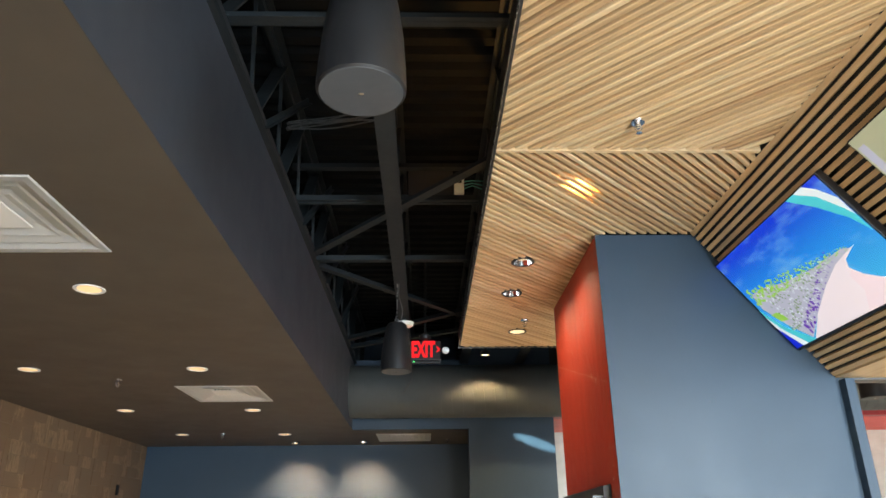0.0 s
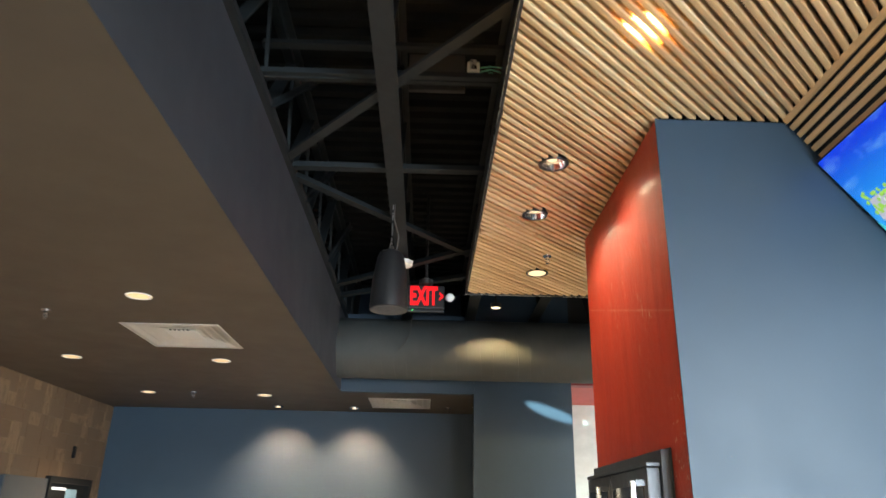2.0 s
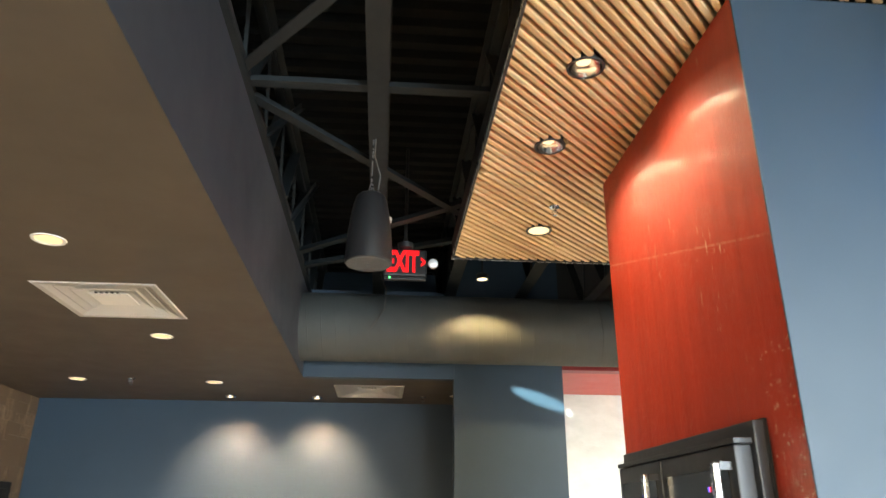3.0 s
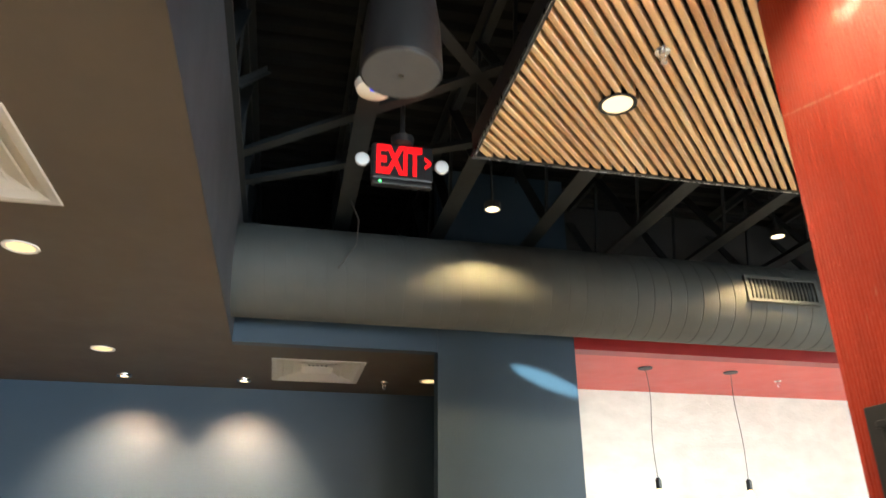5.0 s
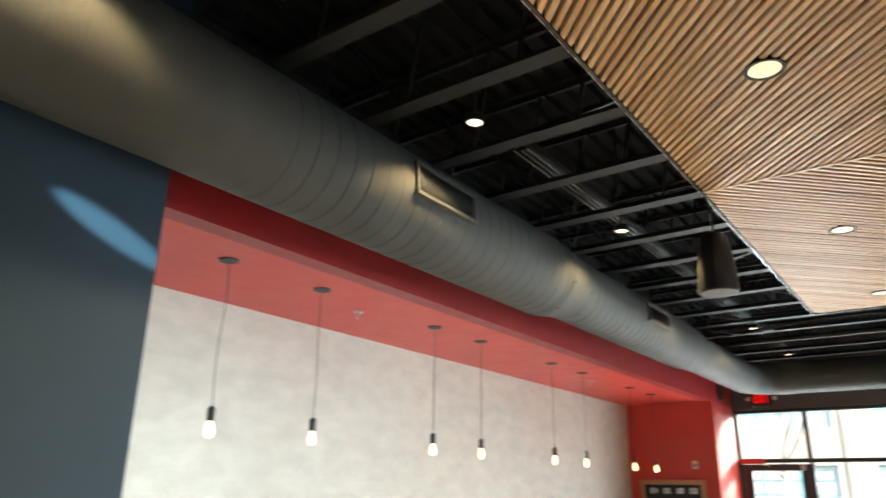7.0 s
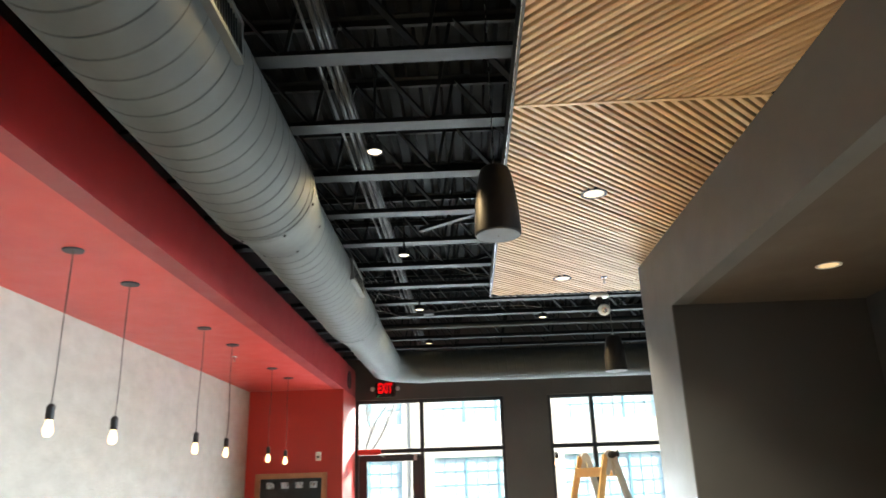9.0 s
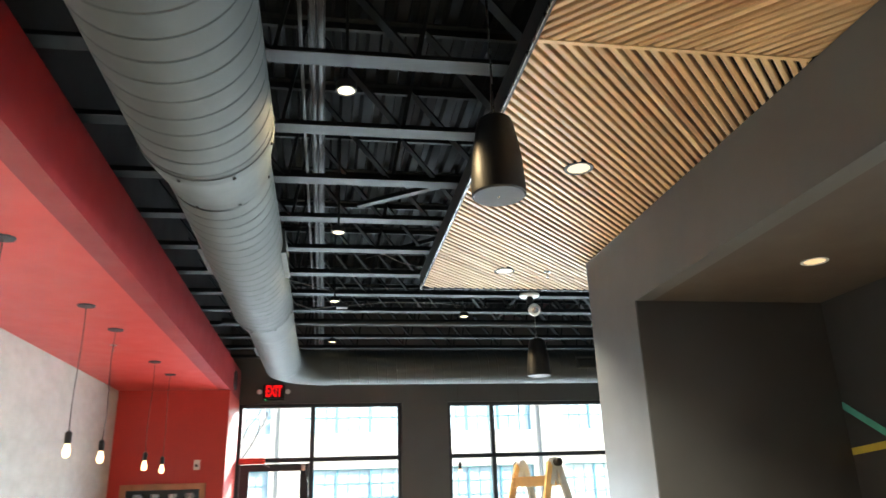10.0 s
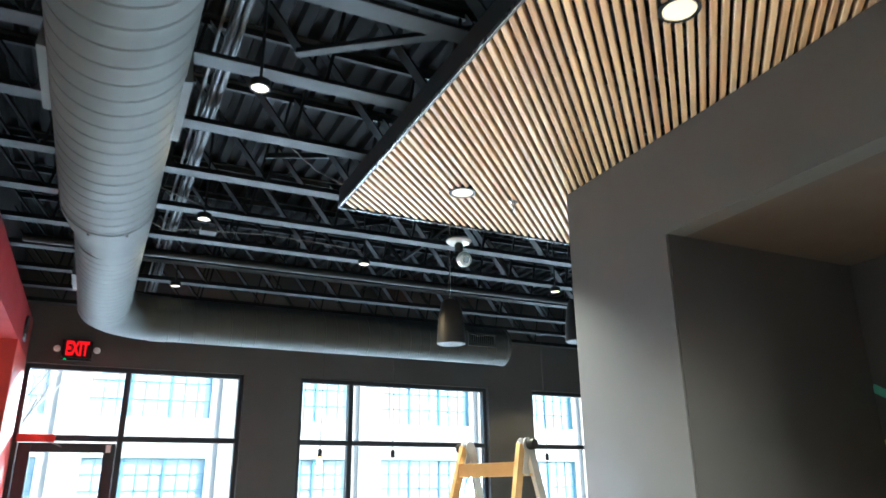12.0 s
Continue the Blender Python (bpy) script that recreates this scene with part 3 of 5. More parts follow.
def slat_field(name, rects, sign, z, label):
    """Strips at 45 degrees (sign: direction of y along x), their ends cut to the rectangles."""
    d = Vector((1, sign, 0)).normalized()
    n = Vector((-sign, 1, 0)).normalized()
    verts, faces, uvs = [], [], []

    def add_strips(pieces):
        for edge in pieces:
            if any(hi - lo < 0.03 for _, lo, hi in edge):
                continue
            jit = random.uniform(-0.0015, 0.0015)
            (oa, la, ha), (ob_, lb, hb) = edge
            ring = [(oa, z + SD), (oa, z + jit + EASE), (oa + EASE, z + jit), (ob_ - EASE, z + jit), (ob_, z + jit + EASE), (ob_, z + SD)]
            i, m_ = len(verts), len(ring)
            for end in (0, 1):
                for o, zz in ring:
                    f = (o - oa) / (ob_ - oa)
                    s_ = (la + (lb - la) * f + 0.001) if end == 0 else (ha + (hb - ha) * f - 0.001)
                    p = n * o + d * s_
                    verts.append((p.x, p.y, zz))
                    uvs.append((s_, o + (zz - z)))
            faces.extend((i + q, i + (q + 1) % m_, i + m_ + (q + 1) % m_, i + m_ + q) for q in range(m_))
            faces.append(tuple(range(i, i + m_)))
            faces.append(tuple(range(i + 2 * m_ - 1, i + m_ - 1, -1)))

    for x0, x1, y0, y1 in rects:
        offs = [n.x * x + n.y * y for x in (x0, x1) for y in (y0, y1)]
        k = math.floor(min(offs) / PITCH)
        while k * PITCH < max(offs):
            edge = []
            for o in (k * PITCH, k * PITCH + SW):
                lo, hi = -1e9, 1e9
                for c, a, bb in ((0, x0, x1), (1, y0, y1)):
                    s1, s2 = sorted(((a - o * n[c]) / d[c], (bb - o * n[c]) / d[c]))
                    lo, hi = max(lo, s1), min(hi, s2)
                edge.append((o, lo, hi))
            k += 1
            pieces = [edge]
            for cx, cy in CUTS:
                oc, sc = n.x * cx + n.y * cy, d.x * cx + d.y * cy
                gap = abs(oc - (edge[0][0] + edge[1][0]) / 2)
                if gap < 0.078:
                    hw = math.sqrt(0.078 ** 2 - gap ** 2)
                    if edge[0][1] < sc < edge[0][2]:
                        pieces = [[(o, lo, sc - hw) for o, lo, hi in edge], [(o, sc + hw, hi) for o, lo, hi in edge]]
            add_strips(pieces)
    me = bpy.data.meshes.new(name)
    me.from_pydata(verts, [], faces)
    lay = me.uv_layers.new(name="UVMap")
    for loop in me.loops:
        lay.data[loop.index].uv = uvs[loop.vertex_index]
    me.materials.append(M_SLAT)
    bm = bmesh.new()
    bm.from_mesh(me)
    bmesh.ops.recalc_face_normals(bm, faces=bm.faces)
    bm.to_mesh(me)
    bm.free()
    return tagged(new(name, me), label, "ceiling", kind="structure")


SX0, SX1, RY, RX, SY1 = 0.335, 1.612, 2.99, 3.87, 6.715
slat_field("ceiling_slats_south", [(SX0, SX1, YS, RY - 0.012)], -1, ZSLAT, "light wooden slat ceiling laid diagonally")
slat_field("ceiling_slats_middle", [(SX0, SX1, RY + 0.012, 3.99), (SX0, 1.06, 3.99, 5.42), (SX0, RX - 0.012, 5.42, SY1)], 1, ZSLAT, "light wooden slat ceiling laid diagonally")
slat_field("ceiling_slats_east", [(RX + 0.012, 7.49, 5.42, SY1), (6.68, 7.49, 2.5, 5.42)], -1, ZSLAT, "light wooden slat ceiling laid diagonally")


def uv_box(name, spans, axis, label):
    ob = link(name, box(*spans), M_SLAT)
    lay = ob.data.uv_layers.new(name="UVMap")
    for loop in ob.data.loops:
        co = ob.data.vertices[loop.vertex_index].co
        lay.data[loop.index].uv = (co[axis], co[1 - axis] + co.z)
    return tagged(ob, label, "trim", kind="structure")


uv_box("trim_ridge_south", (SX0, SX1 - 0.012, RY - 0.011, RY + 0.011, ZSLAT - 0.004, ZSLAT + 0.05), 0, "thin wooden strip where the slat directions meet")
uv_box("trim_ridge_east", (RX - 0.011, RX + 0.011, 5.485, SY1, ZSLAT - 0.004, ZSLAT + 0.05), 1, "thin wooden strip where the slat directions meet")
b = box(SX0 - 0.014, SX0 - 0.001, YS, SY1 + 0.014, ZSLAT - 0.006, 3.47)
box(SX0 - 0.001, 7.505, SY1 + 0.001, SY1 + 0.014, ZSLAT - 0.006, 3.47, bm=b)
box(7.491, 7.505, 2.5, SY1 + 0.001, ZSLAT - 0.006, 3.47, bm=b)
solid("slat_edge_band", b, M_DARK, "black edge board round the slat ceiling", "trim")
b = box(SX0 - 0.0175, SX0 - 0.0145, YS, SY1 + 0.017, ZSLAT - 0.009, ZSLAT + 0.012)
box(SX0 - 0.0145, 7.508, SY1 + 0.0145, SY1 + 0.0175, ZSLAT - 0.009, ZSLAT + 0.012, bm=b)
box(7.5055, 7.5085, 2.5, SY1 + 0.0145, ZSLAT - 0.009, ZSLAT + 0.012, bm=b)
solid("trim_slat_edge", b, M_ALU, "thin metal trim round the slat ceiling", "trim")
b = bmesh.new()
for k in range(24):
    yy = YS + 0.3 + 0.45 * k
    box(SX0 + 0.01, 1.02 if 3.9 < yy < 5.5 else 1.59, yy, yy + 0.035, ZSLAT + SD, ZSLAT + SD + 0.03, bm=b)
for k in range(13):
    xx = 1.3 + 0.48 * k
    box(xx, xx + 0.035, 5.5, SY1 - 0.01, ZSLAT + SD + 0.001, ZSLAT + SD + 0.031, bm=b)
solid("slat_carriers", b, M_DARK, "black carrier rails above the slats", "ceiling")

# ---- sloped menu panel with screens ----
P0, P1 = Vector((1.615, 0, 3.335)), Vector((2.305, 0, 2.455))
PL = (P1 - P0).length
PD = (P1 - P0).normalized()
PN = Vector((PD.z, 0, -PD.x)).normalized()
if PN.x > 0:
    PN = -PN
PM = Matrix(((PD.x, 0, PN.x, P0.x), (0, 1, 0, 0), (PD.z, 0, PN.z, P0.z), (0, 0, 0, 1)))


def on_panel(bm):
    bmesh.ops.transform(bm, matrix=PM, verts=bm.verts)
    bmesh.ops.recalc_face_normals(bm, faces=bm.faces)
    return bm


t = thing("menu_panel", "sloped black panel faced with spaced wooden slats", "wall panel", (1.9, 0, 2.455), kind="structure")
part("backing", on_panel(box(0.0, PL, YS, 3.985, -0.10, -0.032)), M_BLACK, t)
ns = 26
for k in range(ns):
    u = -0.006 + k * (PL - 0.024) / (ns - 1)
    bb = on_panel(box(u, u + (0.028 if k == 0 else 0.0245), YS, 3.983, -0.032, 0.0))
    ob = part("slat", bb, M_SLAT, t)
    lay = ob.data.uv_layers.new(name="UVMap")
    for loop in ob.data.loops:
        co = ob.data.vertices[loop.vertex_index].co
        lay.data[loop.index].uv = (co.y + k * 3.1, co.z + k * 0.7)
part("soffit_board", box(2.31, 2.72, YS, 3.985, 2.464, 2.49), M_DARK, t)
for k in range(18):
    bb = box(2.312 + 0.0226 * k, 2.312 + 0.0226 * k + 0.0165, YS, 3.983, 2.45, 2.4635)
    ob = part("underside_slat", bb, M_SLAT, t)
    lay = ob.data.uv_layers.new(name="UVMap")
    for loop in ob.data.loops:
        co = ob.data.vertices[loop.vertex_index].co
        lay.data[loop.index].uv = (co.y + k * 2.3, co.x + k * 0.9)
part("back_board", box(2.66, 2.72, YS, 3.985, 2.49, 3.33), M_DARK, t)


def screen_picture(name):
    """A bright landscape: blue sky fading to cloud, in the panel's own axes."""
    m, nt, b_ = nodes_of(name)
    tc = nt.nodes.new("ShaderNodeTexCoord").outputs["UV"]
    sep = nt.nodes.new("ShaderNodeSeparateXYZ")
    nt.links.new(tc, sep.inputs[0])
    cl_ = noise_tex(nt, tc, 3.2, 6, 0.6, (1.0, 1.6, 1.0))
    skyc = ramp(nt, sep.outputs[1], [(0.2, (0.03, 0.50, 1.0)), (0.6, (0.0, 0.28, 1.0)), (0.95, (0.0, 0.05, 0.85))])
    fac = ramp(nt, cl_, [(0.50, (0, 0, 0)), (0.80, (0.75, 0.75, 0.75))])
    mx = nt.nodes.new("ShaderNodeMixRGB")
    nt.links.new(fac, mx.inputs[0])
    nt.links.new(skyc, mx.inputs[1])
    mx.inputs[2].default_value = (0.22, 0.66, 1.0, 1)
    nt.links.new(mx.outputs[0], b_.inputs["Emission Color"])
    b_.inputs["Emission Strength"].default_value = 0.12
    b_.inputs["Base Color"].default_value = (0.01, 0.01, 0.012, 1)
    b_.inputs["Roughness"].default_value = 0.25
    return m


M_SCREEN = screen_picture("screen_sky")
M_S_MOSS = glow("screen_moss", (0.16, 0.30, 0.10), 0.09)
M_S_PINK = glow("screen_rose", (0.86, 0.74, 0.84), 0.105)
M_S_DEEP = glow("screen_deep_blue", (0.0, 0.02, 0.70), 0.11)
M_S_WHITE = glow("screen_pale_path", (0.85, 0.80, 0.90), 0.10)
M_S_GREEN = glow("screen_green", (0.30, 0.62, 0.10), 0.10)
M_S_CYAN = glow("screen_cyan", (0.05, 0.62, 0.75), 0.1)
M_S_LILAC = glow("screen_lilac", (0.46, 0.50, 0.66), 0.1)
M_S_PURPLE = glow("screen_purple", (0.12, 0.02, 0.45), 0.1)
M_S_CREAM = glow("screen_cream", (0.60, 0.66, 0.47), 0.05)
M_S_LIGHT = glow("screen_white", (0.75, 0.90, 1.0), 0.10)


def sheet(poly, w):
    b = bmesh.new()
    b.faces.new([b.verts.new((u, v, w)) for u, v in poly])
    return b


def menu_screen(y_end, picture):
    """A flat wide screen on the panel, its top towards the ceiling; u runs down the slope, y along it."""
    u0, u1, y0, y1 = 0.235, 0.895, y_end - 1.165, y_end
    s_ = thing("menu_screen", "black flat screen showing a bright blue landscape" if picture else "black flat screen showing a pale picture", "screen", tuple(PM @ Vector((u1, y_end, 0))), group="menu screens")
    part("housing", on_panel(box(u0, u1, y0, y1, 0.003, 0.045, bevel=0.006)), M_BLACK, s_)
    g = 0.007
    pic = on_panel(sheet([(u0 + g, y0 + g), (u1 - g - 0.012, y0 + g), (u1 - g - 0.012, y1 - g), (u0 + g, y1 - g)], 0.0465))
    ob = part("display", pic, M_SCREEN if picture else M_S_CREAM, s_)
    lay = ob.data.uv_layers.new(name="UVMap")
    for loop, uvv in zip(ob.data.loops, [(1, 1), (1, 0), (0, 0), (0, 1)]):
        lay.data[loop.index].uv = uvv
    if not picture:
        part("picture_band", on_panel(sheet([(u0 + 0.05, y1 - 0.06), (u0 + 0.05, y1 - 0.02), (u1 - 0.05, y1 - 0.02), (u1 - 0.05, y1 - 0.06)], 0.048)), M_S_LILAC, s_)
        return
    W_, H_ = (y1 - y0 - 2 * g), (u1 - u0 - 2 * g - 0.012)

    def pt(a, c):
        return (u0 + g + (1 - c) * H_, y1 - g - a * W_)

    def pic_part(name, pts, mat_, k):
        part(name, on_panel(sheet([pt(*p) for p in pts], 0.0465 + 0.0012 * k)), mat_, s_)
    pic_part("path", [(0.18, 0.0), (1.0, 0.0), (1.0, 0.08), (0.90, 0.12), (0.83, 0.18), (0.77, 0.26), (0.735, 0.35), (0.76, 0.41), (0.86, 0.465), (0.83, 0.46), (0.69, 0.42), (0.53, 0.32), (0.34, 0.17)], M_S_WHITE, 1)
    pic_part("path_shade", [(0.62, 0.0), (1.0, 0.0), (1.0, 0.08), (0.90, 0.12), (0.83, 0.18), (0.77, 0.26), (0.74, 0.33), (0.70, 0.30), (0.70, 0.15)], M_S_PINK, 1.6)
    pic_part("flower_bed", [(0.10, 0.20), (0.18, 0.02), (0.34, 0.17), (0.53, 0.32), (0.69, 0.42), (0.83, 0.46), (0.79, 0.49), (0.55, 0.49), (0.33, 0.53), (0.15, 0.60), (0.05, 0.60), (0.03, 0.45)], M_S_LILAC, 1.2)
    pic_part("hedge", [(0.05, 0.36), (0.08, 0.27), (0.14, 0.25), (0.13, 0.31), (0.10, 0.36)], M_S_GREEN, 2.2)
    pic_part("corner", [(0.0, 0.0), (0.09, 0.0), (0.0, 0.28)], M_S_DEEP, 2.6)
    pic_part("ribbon", [(0.0, 0.46), (0.06, 0.22), (0.19, 0.0), (0.12, 0.0), (0.035, 0.2), (0.0, 0.37)], M_S_CYAN, 3)
    pic_part("ribbon", [(0.0, 0.37), (0.035, 0.2), (0.12, 0.0), (0.07, 0.0), (0.0, 0.24)], M_S_LIGHT, 3.4)
    pic_part("ribbon", [(0.77, 1.0), (0.87, 0.83), (0.96, 0.63), (1.0, 0.47), (1.0, 0.62), (0.98, 0.70), (0.92, 0.88), (0.83, 1.0)], M_S_CYAN, 3)
    pic_part("ribbon", [(0.83, 1.0), (0.92, 0.88), (0.98, 0.70), (1.0, 0.62), (1.0, 0.78), (0.95, 0.92), (0.90, 1.0)], M_S_LIGHT, 3.1)
    rnd = random.Random(5)
    bb = bmesh.new()
    for k in range(90):
        a = rnd.uniform(0.2, 0.70)
        c = 0.04 + (a - 0.18) * 0.80 + rnd.uniform(0.0, 0.10)
        r = 0.012 * (0.95 - a)
        u, v = pt(a, c)
        bb.faces.new([bb.verts.new((u + r * 1.1 * math.cos(q), v + r * math.sin(q), 0.0492)) for q in [k2 * math.pi / 3 for k2 in range(6)]])
    tagged(part("blossoms", on_panel(bb), M_S_PURPLE, s_), kind="stuff")
    bb = bmesh.new()
    for k in range(260):
        a = rnd.uniform(0.03, 0.82)
        c = 0.62 - a * 0.17 + rnd.uniform(-0.12, 0.06) * (1.05 - a)
        r = rnd.uniform(0.006, 0.012) * (1.1 - a)
        u, v = pt(a, c)
        bb.faces.new([bb.verts.new((u + r * math.cos(q), v + r * math.sin(q), 0.0495)) for q in [k2 * math.pi / 3 + a for k2 in range(6)]])
    tagged(part("foliage", on_panel(bb), M_S_GREEN, s_), kind="stuff")
    for nm, mm, w_ in (("petals", M_S_LIGHT, 0.0488), ("leaves", M_S_MOSS, 0.0490)):
        bb = bmesh.new()
        for k in range(240):
            f, gg = rnd.random(), rnd.random()
            a = 0.10 + 0.62 * f
            c = (0.04 + (a - 0.18) * 0.80) * (1 - gg) + (0.60 - a * 0.17) * gg + 0.03
            r = rnd.uniform(0.003, 0.008) * (1.1 - a)
            u, v = pt(a, max(c, 0.16))
            bb.faces.new([bb.verts.new((u + 1.4 * r * math.cos(q), v + r * math.sin(q), w_)) for q in [k2 * math.pi / 2.5 + a for k2 in range(5)]])
        tagged(part(nm, on_panel(bb), mm, s_), kind="stuff")


menu_screen(3.975, True)
menu_screen(2.55, False)
menu_screen(1.15, False)


# ---- open-web roof joists ----
ZCH = 3.555


def tee(x, y0, y1, z, w, th, h):
    """A tee-shaped chord: a flat flange with an upright stem, as one solid."""
    prof = ((-w, 0), (w, 0), (w, th), (0.014, th), (0.014, h), (-0.014, h), (-0.014, th), (-w, th))
    bm = bmesh.new()
    A = [bm.verts.new((x + px, y0, z + pz)) for px, pz in prof]
    B = [bm.verts.new((x + px, y1, z + pz)) for px, pz in prof]
    for i in range(8):
        bm.faces.new((A[i], A[(i + 1) % 8], B[(i + 1) % 8], B[i]))
    bm.faces.new(A)
    bm.faces.new(B[::-1])
    bmesh.ops.recalc_face_normals(bm, faces=bm.faces)
    return bm


def joist(x):
    t = thing("roof_joist", "dark painted open-web steel roof joist", "joist", (x, 0, ZCH), group="roof joists")
    y0, y1 = YS + 0.02, 10.0
    part("bottom_chord", tee(x, y0, y1, ZCH, 0.052, 0.007, 0.05), M_STEEL, t)
    part("top_chord", tee(x, y0, y1, ZDECK - 0.002, 0.055, -0.007, -0.05), M_STEEL, t)
    yy = y0 + 0.25
    while yy < y1 - 0.7:
        part("web", bar((x, yy, ZCH + 0.03), (x, yy + 0.52, ZDECK - 0.03), 0.012, 0.075, up=(1, 0, 0)), M_STEEL, t)
        part("web_rod", bar((x, yy + 0.54, ZDECK - 0.03), (x, yy + 0.66, ZCH + 0.03), 0.018, 0.018), M_STEEL, t)
        yy += 0.68
    return t


JX = [-0.2 + 0.657 * k for k in range(-1, 6)] + [3.74 + 0.686 * k for k in range(0, 13)]
j0 = joist(JX[0])
for x in JX[1:]:
    copy_thing(j0, pose(x, 0, ZCH))

# cross bridging angles and the brace members in the open slot


def angle(p, q, w=0.05, mat_=None, name="steel_bracing", label="dark painted steel angle brace between joists"):
    bb = bar(p, q, w, 0.006)
    bar(Vector(p) + Vector((0, 0, 0.02)), Vector(q) + Vector((0, 0, 0.02)), 0.006, w * 0.8, bm=bb)
    return tagged(link(name, bb, mat_ or M_STEEL), label, "brace", "steel braces")


for yy, zz, wd in ((1.2, 3.66, 0.06), (2.46, 3.65, 0.06), (4.57, 4.10, 0.06), (4.25, 3.68, 0.075), (5.05, 3.578, 0.06)):
    angle((-0.95, yy, zz), (0.45, yy, zz), wd)
for ya, yb in ((4.97, 3.42), (5.14, 6.62), (7.40, 6.28), (7.72, 6.98)):
    angle((-0.86, ya, 3.578), (0.45, yb, 3.578), 0.058)
for yy in (2.03, 3.20, 4.40, 5.57, 6.75):
    angle((-0.82, yy, 3.585), (-0.74, yy + 0.70, 4.20), 0.05)
angle((6.32, 7.33, 3.60), (5.78, 6.60, 3.60), 0.05)
for x, ya, yb in ((3.2, 7.6, 6.9), (7.6, 7.2, 6.3), (8.9, 6.6, 5.6)):
    angle((x, ya, 3.64), (x + 0.62, yb, 4.1), 0.04)
for yy in (5.0, 3.0):
    angle((1.2, yy, 4.1), (12.1, yy, 4.1), 0.035, name="bridging", label="thin dark steel bridging angle along the roof")
# strut channel with conduits, and pipe
bb = box(3.35, 12.1, 7.575, 7.655, 3.705, 3.712)
for yy in (7.575, 7.649):
    box(3.35, 12.1, yy, yy + 0.006, 3.675, 3.706, bm=bb)
tagged(link("strut_channel", bb, M_STEEL), "dark strut channel carrying conduits over the joists", "channel")
for yy, zz, rr in ((7.598, 3.66, 0.014), (7.634, 3.655, 0.011), (7.69, 3.67, 0.009)):
    t = thing("conduit", "thin galvanised conduit running across the joists", "conduit", (6.3, yy, zz), group="conduits")
    part("tube", tube([(3.35, yy, zz), (12.1, yy, zz)], rr, 8), M_GALV, t, smooth=True)
    for k in range(6):
        part("coupling", tube([(4.09 + 1.372 * k, yy, zz), (4.16 + 1.372 * k, yy, zz)], rr + 0.003, 8), M_GALV, t, "", True)
tagged(link("sprinkler_pipe", tube([(9.55, -2, 3.515), (9.55, 8.7, 3.515)], 0.035, 12), M_STEEL, True), "dark painted sprinkler pipe under the joists", "pipe")
for k in range(7):
    r_ = random.Random(k)
    pts = [(-0.80 + 0.1 * i, 3.60 - 0.025 * i + 0.009 * k + 0.02 * math.sin(i * 0.7 + k), 3.83 + 0.012 * k - 0.03 * math.sin(math.pi * i / 9) + 0.006 * i * (k % 3) + r_.uniform(-0.006, 0.006)) for i in range(7)]
    tagged(link("cable", tube(pts, 0.004, 6), M_GALV, True), "dark cable draped over the braces", "cable", "cable bundle")
for k, pts in enumerate(([(8.36, 7.47, 3.53), (8.2, 7.9, 3.6), (8.5, 8.0, 3.5), (8.8, 7.7, 3.47), (8.76, 7.42, 3.5)], [(8.78, 7.38, 3.5), (8.9, 6.9, 3.58), (9.0, 6.3, 3.6), (8.9, 6.1, 3.55)], [(7.2, 7.2, 3.6), (7.5, 6.9, 3.57), (8.0, 6.2, 3.6), (8.05, 5.6, 3.57)])):
    fine = []
    for a, c in zip(pts, pts[1:]):
        fine += [tuple(Vector(a).lerp(Vector(c), f / 4)) for f in range(4)]
    tagged(link("lamp_cable", tube(fine + [pts[-1]], 0.005, 6), M_WIRE, True), "thin dark cable looped between the joists", "cable", "lamp cables")
tagged(link("cable_box", box(8.70, 8.80, 7.33, 7.45, 3.47, 3.515, bevel=0.006), M_GRILLE), "small grey cable box between the joists", "cable box")
t = thing("junction_box", "white electrical junction box with green wires", "junction box", (0.25, 4.62, 3.98))
part("box", box(0.21, 0.28, 4.60, 4.64, 3.92, 4.05, bevel=0.004), M_WHITE, t)
part("plate", box(0.225, 0.262, 4.594, 4.60, 4.0, 4.06), M_ALU, t)
for k in range(3):
    part("wire", tube([(0.27, 4.62, 3.96 + 0.03 * k), (0.34, 4.60, 3.98 + 0.02 * k), (0.45, 4.63, 3.95 + 0.04 * k)], 0.004, 6), M_GREEN, t, "green wire")
tagged(link("access_panel", box(-0.12, 0.2, 4.64, 4.67, 3.88, 4.12, bevel=0.004), M_DARK), "dark metal box beside the junction box", "metal box")


# ---- air duct ----
def spiral(p_of, r, s0, s1, pitch=0.118, n=40):
    """Round duct skin with one helical raised seam; p_of(s, a, r) gives the surface point."""
    b = bmesh.new()
    prof = []
    s = s0
    while s < s1 - pitch * 0.5:
        seam = 0.0013 if -1.0 < s < 1.5 else 0.003
        prof += [(s, 0.0), (s + pitch - 3.5 * seam, 0.0), (s + pitch - 2.5 * seam, -seam), (s + pitch - seam, -seam)]
        s += pitch
    per = 4
    grid = [[b.verts.new(p_of(min(max(ss + pitch * k / n, s0), s1), 2 * math.pi * k / n, r + h)) for k in range(n)] for ss, h in prof]
    for i in range(len(prof) - 1):
        for k in range(n):
            if k < n - 1:
                q = (grid[i][k], grid[i][k + 1], grid[i + 1][k + 1], grid[i + 1][k])
            elif i + per + 1 < len(prof):
                q = (grid[i][k], grid[i + per][0], grid[i + per + 1][0], grid[i + 1][k])
            else:
                continue
            try:
                b.faces.new(q)
            except ValueError:
                pass
    bmesh.ops.remove_doubles(b, verts=b.verts, dist=1e-5)
    bmesh.ops.recalc_face_normals(b, faces=b.faces)
    return b


